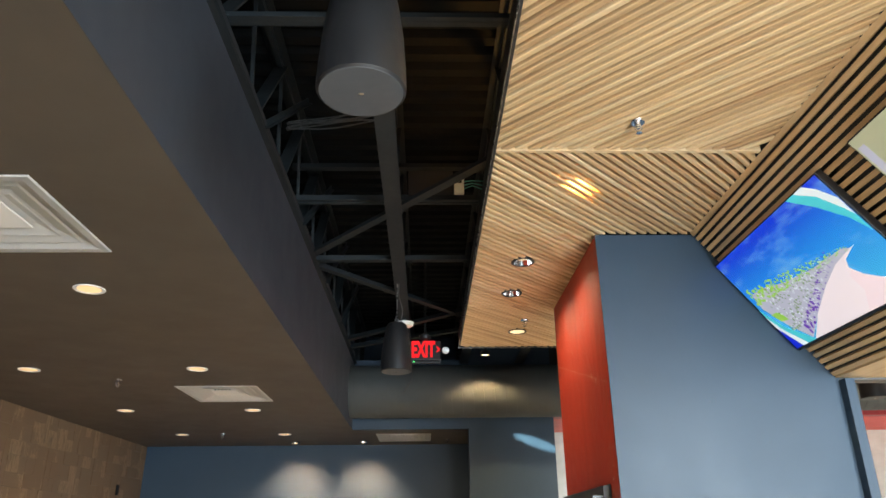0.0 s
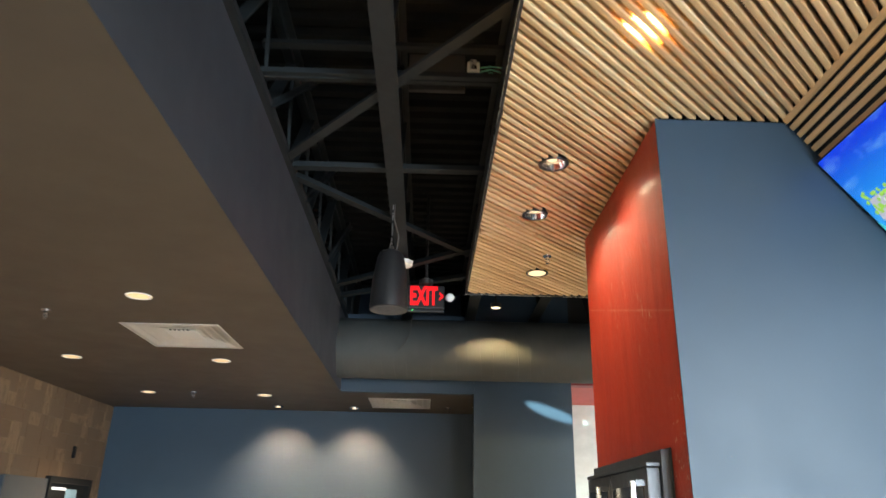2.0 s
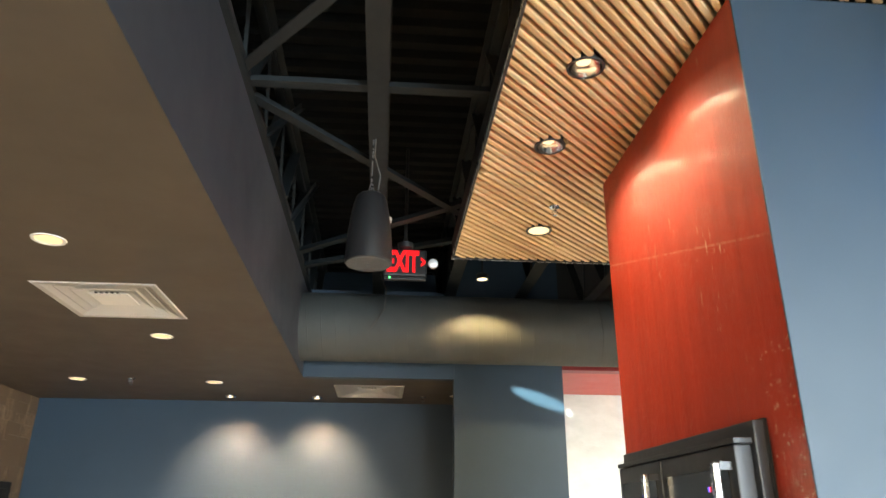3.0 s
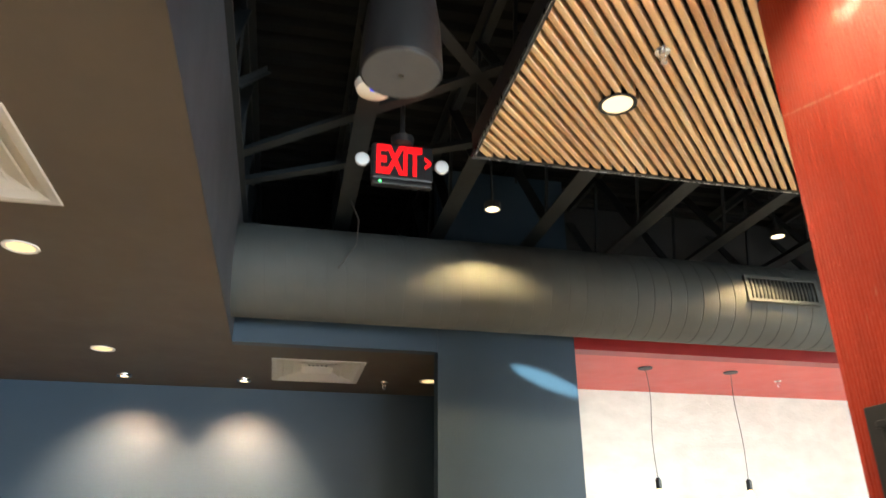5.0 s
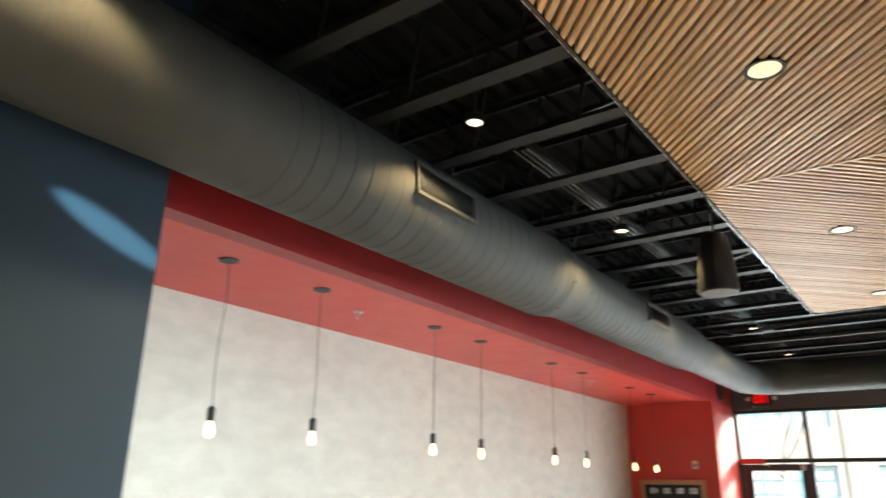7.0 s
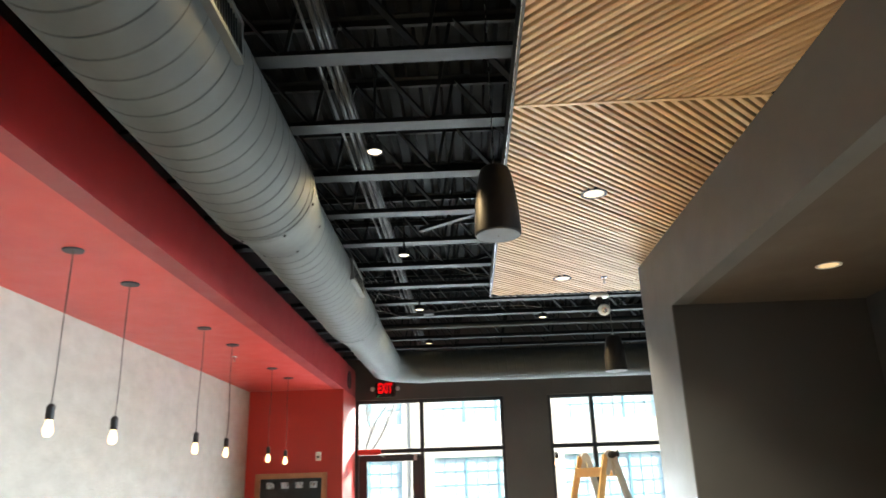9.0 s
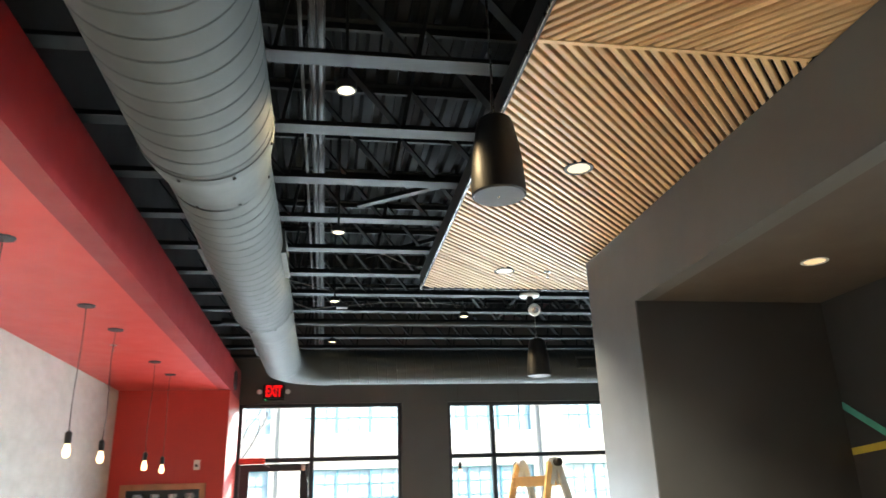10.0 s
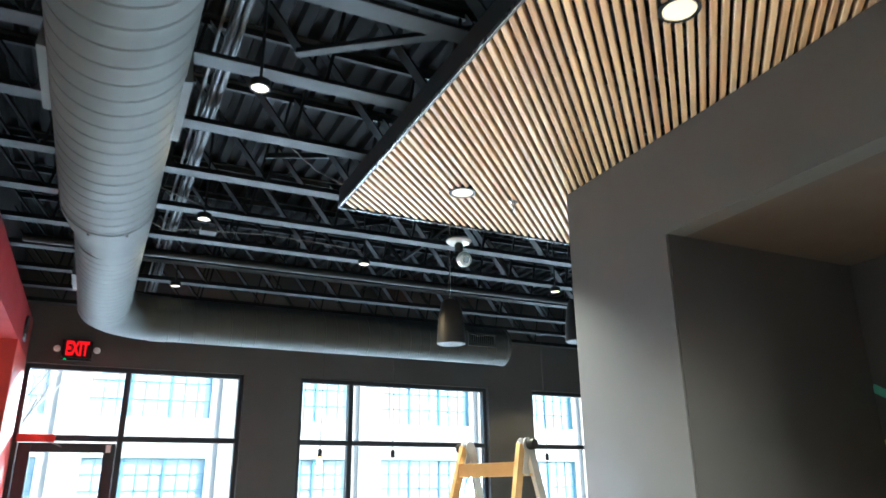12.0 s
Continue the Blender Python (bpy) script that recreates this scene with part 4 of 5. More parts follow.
duct = thing("air_duct", "grey painted round spiral air duct hung below the roof", "duct", (5, 8.08, 2.88))
SEGS = ((-0.95, 4.42, 8.08, 3.17, 0.292), (4.74, 7.52, 8.08, 3.175, 0.250), (7.92, 10.02, 8.05, 3.155, 0.213))
for x0, x1, yc, zc, r in SEGS:
    part("duct_run", spiral(lambda s_, a, rr: (s_, yc + rr * math.cos(a), zc + rr * math.sin(a)), r, x0, x1), M_DUCT, duct, smooth=True)
for (xa, ya, za, ra), (xb, yb, zb_, rb) in (((4.36, 8.08, 3.17, 0.292), (4.80, 8.08, 3.175, 0.250)), ((7.46, 8.08, 3.175, 0.250), (7.98, 8.05, 3.155, 0.213))):
    bb = bmesh.new()
    rings = []
    for f, e in ((0.0, 0.001), (0.0, 0.004), (0.1, 0.004), (0.14, 0.002), (0.86, 0.002), (0.9, 0.004), (1.0, 0.004), (1.0, 0.001)):
        x = xa + (xb - xa) * f
        k = min(max((f - 0.14) / 0.72, 0), 1)
        rr = ra + (rb - ra) * k + e
        rings.append([bb.verts.new((x, ya + (yb - ya) * k + rr * math.cos(a), za + (zb_ - za) * k + rr * math.sin(a))) for a in [2 * math.pi * q / 48 for q in range(48)]])
    for A, B in zip(rings, rings[1:]):
        for q in range(48):
            bb.faces.new((A[q], A[(q + 1) % 48], B[(q + 1) % 48], B[q]))
    bmesh.ops.recalc_face_normals(bb, faces=bb.faces)
    red = part("reducer", bb, M_DUCT, duct, smooth=True)
    for q in range(8):
        a = 2 * math.pi * q / 8 + 0.3
        for x, rr in ((xa + 0.03, ra + 0.006), (xb - 0.03, rb + 0.006)):
            part("screw", lathe([(0.009, 0), (0.007, 0.006), (0, 0.008)], (x, ya + rr * math.cos(a), za + rr * math.sin(a)), (0, math.cos(a), math.sin(a)), 8), M_DARK, red)
# elbow in gores, then the run along the street wall
RE, ZR = 0.50, 3.16
bb = bmesh.new()
rings = []
for k in range(0, 9):
    a = math.pi / 2 * k / 8
    c = Vector((10.02 + RE * math.sin(a), 8.05 - RE + RE * math.cos(a), ZR))
    out = Vector((math.sin(a), math.cos(a), 0))
    rings.append([bb.verts.new(c + 0.215 * (math.cos(q) * out + Vector((0, 0, math.sin(q))))) for q in [2 * math.pi * j / 40 for j in range(40)]])
for A, B in zip(rings, rings[1:]):
    for q in range(40):
        bb.faces.new((A[q], A[(q + 1) % 40], B[(q + 1) % 40], B[q]))
bmesh.ops.recalc_face_normals(bb, faces=bb.faces)
part("elbow", bb, M_DUCT, duct, smooth=True)
part("duct_run", spiral(lambda s_, a, rr: (10.52 + rr * math.cos(a), -s_, ZR + rr * math.sin(a)), 0.213, -7.56, -3.77), M_DUCT, duct, smooth=True)
for at_, ax_ in (((9.96, 8.05, ZR), (1, 0, 0)), ((10.52, 7.64, ZR), (0, -1, 0))):
    part("collar", lathe([(0.213, 0), (0.219, 0.001), (0.219, 0.16), (0.213, 0.161)], at_, ax_, 40), M_DUCT, duct, smooth=True)
part("end_cap", lathe([(0, 0), (0.216, 0), (0.22, 0.004), (0.22, 0.04), (0.214, 0.044)], (10.52, 3.76, ZR), (0, 1, 0), 40), M_DUCT, duct, smooth=False)


def duct_grille(c, length, height, out, run=(1, 0, 0)):
    """A framed register standing off the duct side."""
    c, out, run = Vector(c), Vector(out).normalized(), Vector(run)
    upv = run.cross(out).normalized()
    m = Matrix((run, upv, out)).transposed().to_4x4()
    m.translation = c
    bb = bmesh.new()
    L, h = length / 2, height / 2
    for sp in ((-L, L, h - 0.022, h, -0.03, 0.012), (-L, L, -h, -h + 0.022, -0.03, 0.012), (-L, -L + 0.022, -h + 0.022, h - 0.022, -0.03, 0.0115), (L - 0.022, L, -h + 0.022, h - 0.022, -0.03, 0.0115)):
        box(*sp, bm=bb)
    bmesh.ops.transform(bb, matrix=m, verts=bb.verts)
    g = part("register", bb, M_DUCT, duct)
    bb = box(-L + 0.022, L - 0.022, -h + 0.022, h - 0.022, -0.028, -0.02)
    bmesh.ops.transform(bb, matrix=m, verts=bb.verts)
    part("register_back", bb, M_BLACK, g)
    nb = int(length / 0.03)
    for k in range(1, nb):
        x = -L + 0.02 + (length - 0.04) * k / nb
        bb = box(x - 0.004, x + 0.004, -h + 0.022, h - 0.022, -0.02, 0.004)
        bmesh.ops.transform(bb, matrix=m, verts=bb.verts)
        part("blade", bb, M_STEEL, g)


duct_grille((2.78, 8.08 - 0.293, 3.19), 0.56, 0.19, (0, -1, 0.08))
duct_grille((6.22, 8.08 - 0.254, 3.19), 0.55, 0.17, (0, -1, 0.08))
duct_grille((6.16, 8.08 + 0.254, 3.19), 0.50, 0.17, (0, 1, 0.08), (-1, 0, 0))
duct_grille((9.2, 8.05 + 0.217, 3.17), 0.45, 0.15, (0, 1, 0.08), (-1, 0, 0))
duct_grille((10.52 - 0.217, 4.15, 3.18), 0.36, 0.15, (-1, 0, 0.0), (0, -1, 0))


# ---- lamps ----
def downlight(x, y, z, label, r=0.058, trim=M_WHITE, lit=M_WARM, group="recessed downlights"):
    t = thing("downlight", label, "downlight", (x, y, z - 0.004), group=group)
    part("trim_ring", lathe([(r, 0.03), (r, -0.003), (r + 0.016, -0.005), (r + 0.018, -0.001)], (x, y, z), n=32), trim, t, smooth=False)
    part("lens", lathe([(0, -0.0022), (r, -0.0018)], (x, y, z), n=32), lit, t, "warm glowing lens")
    return t


d0 = downlight(-1.66, 3.42, ZSOF - 0.001, "white-trimmed round downlight glowing warm in the dark ceiling")
for x, y in ((-1.66, 1.63), (-1.66, 5.21), (-1.66, 7.01), (-1.67, 8.74), (-2.86, 3.42), (-2.86, 5.2), (-2.86, 6.98), (-2.86, 8.69), (0.62, 9.28)):
    copy_thing(d0, pose(x, y, ZSOF - 0.005))
for x, y in ((-1.66, 3.42), (-1.66, 5.21), (-1.66, 7.01), (-2.86, 5.2), (-2.86, 6.98), (-2.86, 8.69)):
    spot("downlight_beam", (x, y, ZSOF - 0.03), (x, y, 0), 18, 110, 0.8)
for x in (-1.67, -0.80):
    t = thing("spot_downlight", "chrome-trimmed adjustable spot washing the blue wall", "downlight", (x, 9.5, ZSOF), group="wall spots")
    part("trim_ring", lathe([(0.03, 0.0), (0.03, -0.014), (0.055, -0.014), (0.058, 0.0)], (x, 9.5, ZSOF - 0.0005), n=28), M_CHROME, t)
    part("lens", lathe([(0, -0.006), (0.03, -0.006)], (x, 9.5, ZSOF), n=24), M_TRACK, t)
    spot("wall_spot_beam", (x + 0.02, 9.14, ZSOF - 0.02), (x + 0.02, 9.85, 1.92), 42, 80, 1.0, (1.0, 0.66, 0.46), 0.09)

SL = "recessed lamps in slats"
LAMPS = ((0.65, 4.46, "chrome-lined recessed lamp in the slat ceiling"), (0.65, 5.11, "chrome-lined recessed lamp in the slat ceiling"), (0.82, 6.17, "round recessed lamp in the slat ceiling"), (5.01, 6.14, "round recessed lamp in the slat ceiling"), (6.955, 6.10, "round recessed lamp in the slat ceiling"), (2.71, 6.12, "round recessed lamp in the slat ceiling"))
for x, y, lab in LAMPS:
    if lab.startswith("chrome"):
        t = thing("recessed_lamp", lab, "downlight", (x, y, ZSLAT), group=SL)
        part("trim_ring", lathe([(0.063, 0.05), (0.066, -0.004), (0.076, -0.004), (0.078, 0.003)], (x, y, ZSLAT), n=32), M_DARK, t)
        part("reflector", lathe([(0.03, 0.10), (0.05, 0.07), (0.062, -0.002)], (x, y, ZSLAT), n=32), M_CHROME, t, "polished chrome reflector", True)
        part("lens", lathe([(0, 0.03), (0.030, 0.031), (0.030, 0.036), (0, 0.037)], (x - 0.006, y + 0.004, ZSLAT), n=24), M_LENS, t, "softly lit lens")
    else:
        downlight(x, y, ZSLAT - 0.002, lab, 0.066, M_STEEL, M_LENS, SL)
spot("recessed_beam", (0.62, 4.46, ZSLAT - 0.02), (0.95, 4.55, 2.2), 5.0, 130, 1.0, radius=0.025)
spot("recessed_beam", (0.62, 5.11, ZSLAT - 0.02), (0.95, 5.1, 2.2), 5.0, 130, 1.0, radius=0.025)
for x, y, watts in ((0.82, 6.17, 28), (2.71, 6.12, 52), (5.01, 6.14, 60), (6.955, 6.10, 56)):
    spot("recessed_beam", (x, y, ZSLAT - 0.03), (x, y, 0), watts, 100, 0.8, (1.0, 0.90, 0.72))
# lamp that stands above the slats and glows through them
t = thing("recessed_lamp", "warm lamp glowing through the wooden slats", "downlight", (0.833, 3.40, ZSLAT + 0.06), group=SL)
part("lens", lathe([(0, 0.0), (0.062, 0.0), (0.066, 0.01), (0, 0.012)], (0.833, 3.40, ZSLAT + 0.045), n=28), M_HOT, t)
# niche ceiling lamp
downlight(5.0, 4.78, ZSOF, "white-trimmed round downlight in the dark niche ceiling")
spot("niche_beam", (5.0, 4.78, ZSOF - 0.03), (5.0, 4.78, 0), 5, 90, 0.8)


def track_lamp(x, y, z):
    """A short black cylinder downlight hung between the joists."""
    t = thing("cylinder_light", "small dark cylinder downlight glowing between the joists", "downlight", (x, y, z), group="cylinder downlights")
    part("can", lathe([(0.041, 0.0), (0.05, 0.0), (0.05, 0.04), (0.03, 0.05), (0, 0.05)], (x, y, z), n=24), M_STEEL, t, smooth=False)
    part("lens", lathe([(0, 0.004), (0.041, 0.004)], (x, y, z), n=24), M_TRACK, t)
    part("stem", lathe([(0.008, 0.05), (0.008, ZDECK - z)], (x, y, z), n=8), M_STEEL, t)
    return t


TL = [(0.64 + 1.93 * k, 7.47, 3.435) for k in range(6)] + [(8.86, 6.08, 3.415), (8.96, 4.05, 3.415), (10.97, 2.41, 3.415)]
t0 = track_lamp(*TL[0])
for p in TL[1:]:
    copy_thing(t0, pose(*p))
for p in TL[:5] + TL[6:]:
    spot("cylinder_beam", (p[0], p[1], p[2] - 0.02), (p[0], p[1], 0), 10, 122, 0.25, (1.0, 0.71, 0.38))


# ---- pendant loudspeakers ----
def speaker(x, y, zb):
    t = thing("pendant_speaker", "black tapered pendant loudspeaker hung on wire", "loudspeaker", (x, y, zb), group="pendant speakers")
    part("body", lathe([(0.116, 0.0), (0.121, 0.006), (0.121, 0.03), (0.119, 0.08), (0.112, 0.18), (0.100, 0.27), (0.086, 0.345), (0.076, 0.375), (0.06, 0.388), (0, 0.39)], (x, y, zb), n=40), M_BLACK, t, smooth=True)
    part("grille", lathe([(0, -0.001), (0.113, -0.001), (0.115, 0.004)], (x, y, zb), n=40), M_GRILLE, t, "grey cloth grille", False)
    part("badge", box(x - 0.008, x + 0.008, y - 0.004, y + 0.004, zb - 0.003, zb - 0.0012), M_CHROME, t)
    part("hook", tube([(x, y, zb + 0.385), (x, y + 0.012, zb + 0.41), (x, y, zb + 0.43)], 0.004, 6), M_ALU, t)
    part("wire", tube([(x - 0.02, y, zb + 0.38), (x, y, zb + 0.47), (x, y, ZDECK + 0.06)], 0.003, 6), M_ALU, t)
    part("wire", tube([(x + 0.02, y, zb + 0.38), (x, y, zb + 0.47)], 0.003, 6), M_ALU, t)
    part("cable", tube([(x + 0.03, y, zb + 0.37), (x + 0.045, y, zb + 0.5), (x + 0.01, y, zb + 0.62), (x + 0.03, y, ZDECK)], 0.004, 6), M_WIRE, t)
    return t


s0 = speaker(-0.225, 5.50, 2.83)
for p in ((-0.173, 1.664, 2.745), (4.314, 6.80, 2.832), (8.686, 5.34, 2.746), (8.52, 4.13, 2.83)):
    copy_thing(s0, pose(*p))


# ---- exit signs ----
def exit_sign(at, face, arrow, hung):
    """Black combo sign with red letters and two lamp heads; face: rotation about z."""
    t = thing("exit_sign", "black emergency sign with glowing red letters and two lamp heads", "exit sign", at, group="exit signs")
    M_ = Matrix.Translation(at) @ Matrix.Rotation(radians(face), 4, "Z")
    up_ = M_ @ Matrix.Rotation(radians(90), 4, "X")

    def put(bm):
        bmesh.ops.transform(bm, matrix=M_, verts=bm.verts)
        return bm
    part("housing", put(box(-0.155, 0.155, -0.025, 0.02, -0.1, 0.1, bevel=0.012)), M_BLACK, t)
    part("letters", text_bm("EXIT", 0.2, up_ @ Matrix.Translation((-0.02 if arrow else 0, 0, 0.026)) @ Matrix.Diagonal((0.56, 1.08, 1, 1))), M_EXITRED, t, "glowing red letters")
    if arrow:
        part("arrow", text_bm(">", 0.12, up_ @ Matrix.Translation((0.128, 0, 0.026)) @ Matrix.Diagonal((0.5, 1, 1, 1))), M_EXITRED, t, "glowing red arrow")
    part("base", put(box(-0.15, 0.15, -0.024, 0.018, -0.128, -0.102, bevel=0.006)), M_BLACK, t)
    part("status_light", put(lathe([(0, 0.006), (0.006, 0.004), (0.007, 0)], (-0.11, -0.0255, -0.115), (0, -1, 0), 10)), M_LEDGREEN, t, "green pilot light")
    for sx in (-1, 1):
        hd = part("lamp_head", put(lathe([(0, -0.036), (0.02, -0.03), (0.034, -0.012), (0.036, 0.006), (0.03, 0.012), (0, 0.014)], (sx * 0.20, -0.015, 0.0), (0, -1, -0.2), 20)), M_LADDER, t, "round emergency lamp head", True)
        part("neck", put(bar((sx * 0.15, 0, 0.0), (sx * 0.185, 0, 0.0), 0.02, 0.02)), M_BLACK, hd)
    if hung:
        part("canopy", put(lathe([(0.03, 0.1), (0.055, 0.115), (0.06, 0.15), (0.02, 0.17), (0.012, 0.2), (0.012, ZDECK - at[2])], (0, 0, 0), n=20)), M_BLACK, t)
    return t


exit_sign((0.0, 6.90, 3.345), 0, True, True)
exit_sign((12.185, 8.28, 3.10), -90, False, False)
t = thing("smoke_detector", "white round ceiling device behind the speaker", "detector", (-0.165, 6.52, 3.47))
part("body", lathe([(0, 0.0), (0.05, 0.003), (0.08, 0.015), (0.09, 0.045), (0, 0.046)], (-0.195, 6.505, 3.47), n=32), M_WHITE, t, smooth=True)
part("mark", box(-0.215, -0.19, 6.475, 6.49, 3.4685, 3.4705), M_LEDBLUE, t)
part("bracket", lathe([(0.02, 0.046), (0.02, 0.085)], (-0.195, 6.505, 3.47), n=12), M_STEEL, t)
tagged(link("loose_cable", tube([(-0.2, 7.75, 3.6), (-0.13, 7.7, 3.4), (-0.14, 7.66, 3.22), (-0.24, 7.62, 3.05)], 0.005, 6), M_WIRE, True), "loose dark cable hanging by the duct", "cable")

# camera or beacon under the joists
t = thing("security_light", "white twin-head fixture hung below the joists", "fixture", (8.05, 5.575, 3.36))
part("base", lathe([(0, 0.0), (0.09, 0.0), (0.1, 0.015), (0.09, 0.03), (0, 0.032)], (8.05, 5.575, 3.42), n=28), M_WHITE, t, smooth=True)
part("joint", lathe([(0.03, 0), (0.035, 0.06), (0.02, 0.08)], (8.05, 5.575, 3.345), n=16), M_BLACK, t, smooth=True)
part("head", lathe([(0, -0.05), (0.05, -0.04), (0.062, 0), (0.05, 0.04), (0.03, 0.05), (0, 0.05)], (8.03, 5.54, 3.285), (-0.9, 0.1, -0.3), 24), M_WHITE, t, smooth=True)
part("lens", lathe([(0, 0.052), (0.03, 0.05), (0.034, 0.045)], (8.03, 5.54, 3.285), (-0.9, 0.1, -0.3), 20), M_CHROME, t)
part("stem", lathe([(0.01, 0.03), (0.01, 0.15)], (8.05, 5.575, 3.42), n=8), M_STEEL, t)


# ---- sprinklers ----
def sprinkler(x, y, z):
    t = thing("fire_sprinkler", "chrome pendent sprinkler head with round plate", "sprinkler", (x, y, z), group="sprinklers")
    part("escutcheon", lathe([(0, 0.0), (0.030, -0.002), (0.032, 0.003), (0, 0.004)], (x, y, z - 0.004), n=24), M_CHROME, t)
    part("body", lathe([(0.012, 0), (0.012, -0.02), (0.007, -0.024), (0.007, -0.03), (0, -0.031)], (x, y, z - 0.005), n=12), M_CHROME, t)
    for sx in (-1, 1):
        part("frame_arm", tube([(x + sx * 0.010, y, z - 0.02), (x + sx * 0.016, y, z - 0.036), (x + sx * 0.004, y, z - 0.052)], 0.003, 6), M_CHROME, t)
    part("deflector", lathe([(0, 0), (0.0135, 0), (0.0135, 0.0015), (0, 0.002)], (x, y, z - 0.056), n=16), M_CHROME, t)
    return t


k0 = sprinkler(-2.37, 5.57, ZSOF)
for p in ((-2.37, 8.63, ZSOF), (0.28, 9.38, ZSOF), (0.94, 2.735, ZSLAT), (0.837, 5.81, ZSLAT), (6.96, 5.73, ZSLAT), (3.9, 9.44, ZRED), (8.25, 9.44, ZRED)):
    copy_thing(k0, pose(*p))


# ---- ceiling diffusers ----
def diffuser(x, y, z, sx=0.66, sy=0.70):
    t = thing("ceiling_vent", "white square stepped air diffuser in the dark ceiling", "air vent", (x, y, z), group="air diffusers")

    def ring(f0, f1, z0, z1, nm, mat_):
        bb = bmesh.new()
        for f, zz in ((f0, z0), (f1, z1)):
            for cx, cy in ((-1, -1), (1, -1), (1, 1), (-1, 1)):
                bb.verts.new((x + cx * f * sx / 2, y + cy * f * sy / 2, z + zz))
        bb.verts.ensure_lookup_table()
        for k in range(4):
            bb.faces.new([bb.verts[i] for i in (k, (k + 1) % 4, 4 + (k + 1) % 4, 4 + k)])
        bmesh.ops.solidify(bb, geom=bb.faces[:], thickness=0.003)
        part(nm, bb, mat_, t)
    ring(1.0, 0.985, -0.0005, -0.006, "rim", M_WHITE)
    ring(0.985, 0.885, -0.006, -0.004, "frame", M_WHITE)
    ring(0.885, 0.70, -0.004, 0.026, "cone", M_WHITE)
    ring(0.76, 0.735, 0.006, 0.004, "cone_lip", M_WHITE)
    ring(0.735, 0.52, 0.004, 0.030, "cone", M_WHITE)
    ring(0.56, 0.54, 0.008, 0.006, "cone_lip", M_WHITE)
    ring(0.54, 0.36, 0.006, 0.032, "cone", M_WHITE)
    part("core", box(x - 0.165 * sx, x + 0.165 * sx, y - 0.165 * sy, y + 0.165 * sy, z + 0.008, z + 0.013, bevel=0.002), M_WHITE, t)
    for k in range(5):
        part("louvre", box(x - 0.07 + 0.03 * k, x - 0.058 + 0.03 * k, y - 0.185 * sy, y - 0.168 * sy, z + 0.010, z + 0.016), M_DARK, t)
    part("plenum", box(x - 0.44 * sx, x + 0.44 * sx, y - 0.44 * sy, y + 0.44 * sy, z + 0.036, z + 0.09), M_WHITE, t)
    return t


v0 = diffuser(*VENTS[0], ZSOF)
for vx, vy in VENTS[1:]:
    copy_thing(v0, pose(vx, vy, ZSOF))


# ---- pendant bulbs in the recess and at the windows ----
def pendant(x, y, ztop, zbot, lit=True, bow=0.02, group="pendant bulbs"):
    t = thing("pendant_bulb", "bare glowing bulb on a thin black cord" if lit else "small unlit bulb holder on a thin cord", "pendant lamp", (x, y, zbot), group=group)
    part("canopy", lathe([(0, -0.012), (0.058, -0.010), (0.062, 0.0)], (x, y, ztop), n=28), M_CHAR, t)
    pts = [(x + bow * math.sin(math.pi * 2 * f) * (1 - 0.4 * f), y + 0.5 * bow * math.sin(math.pi * f * 2), ztop - 0.01 - (ztop - zbot - 0.2) * f) for f in [k / 10 for k in range(11)]]
    part("cord", tube(pts, 0.0033 if ztop < 3 else 0.004, 6), M_WIRE, t)
    px, py = pts[-1][:2]
    part("socket", lathe([(0.021, 0.105), (0.023, 0.11), (0.023, 0.175), (0.012, 0.19), (0, 0.192)], (px, py, zbot), n=16), M_BLACK, t)
    if not lit:
        return t
    part("bulb", lathe([(0, 0.012), (0.015, 0.016), (0.025, 0.030), (0.028, 0.046), (0.025, 0.068), (0.017, 0.090), (0.015, 0.106)], (px, py, zbot), n=18), M_BULB, t, "glowing clear bulb", True)
    return t


PX = (2.465, 3.27, 4.68, 5.41, 6.84, 7.62, 9.08, 9.87)
for k, x in enumerate(PX):
    pendant(x, 9.21 if x < 4 else 9.26, ZRED, 1.903, True, (0.028, -0.022, 0.018, 0.03, -0.02)[k % 5])
for x, y, lit in ((10.94, 5.80, True), (10.94, 4.97, False), (11.29, 2.71, False)):
    pendant(x, y, 3.553 if x > 11 else ZDECK + 0.002, 1.81, lit, 0.004, "window pendants")


# ---- appliance set into the red wall ----
t = thing("wall_oven", "double-door stainless and black glass appliance set into the red wall", "appliance", (1.0, 4.8, 0.9))
part("surround", box(0.985, 1.029, 4.185, 5.40, 0.9, 1.90, bevel=0.004), M_FRAME, t, "dark steel surround")
part("rim", box(1.018, 1.0285, 4.180, 5.405, 0.9, 1.906), M_STEEL, t)
for k, (ya, yb) in enumerate(((4.21, 4.80), (4.815, 5.30))):
    d = part("door", box(0.928, 0.983, ya, yb, 0.92, 1.83, bevel=0.005), M_FRAME, t, "dark steel door")
    part("door_glass", box(0.9245, 0.9275, ya + 0.05, yb - 0.04, 0.98, 1.765), M_BLACKGLASS, d, "black glass")
    hy = ya + 0.035
    part("handle", box(0.866, 0.888, hy - 0.012, hy + 0.014, 1.0, 1.78, bevel=0.006), M_ALU, d, "wide brushed steel handle")
    for hz in (1.05, 1.77):
        part("handle_post", box(0.888, 0.928, hy - 0.01, hy + 0.012, hz - 0.012, hz + 0.012), M_FRAME, d)
    for q, mm in ((0.0, M_LEDBLUE), (0.022, M_LEDRED if k == 0 else M_LEDBLUE), (0.034, M_LEDBLUE)):
        part("digit", box(0.9225, 0.924, ya + 0.16 + q, ya + 0.168 + q, 1.70, 1.716), mm, d, "tiny glowing digit")
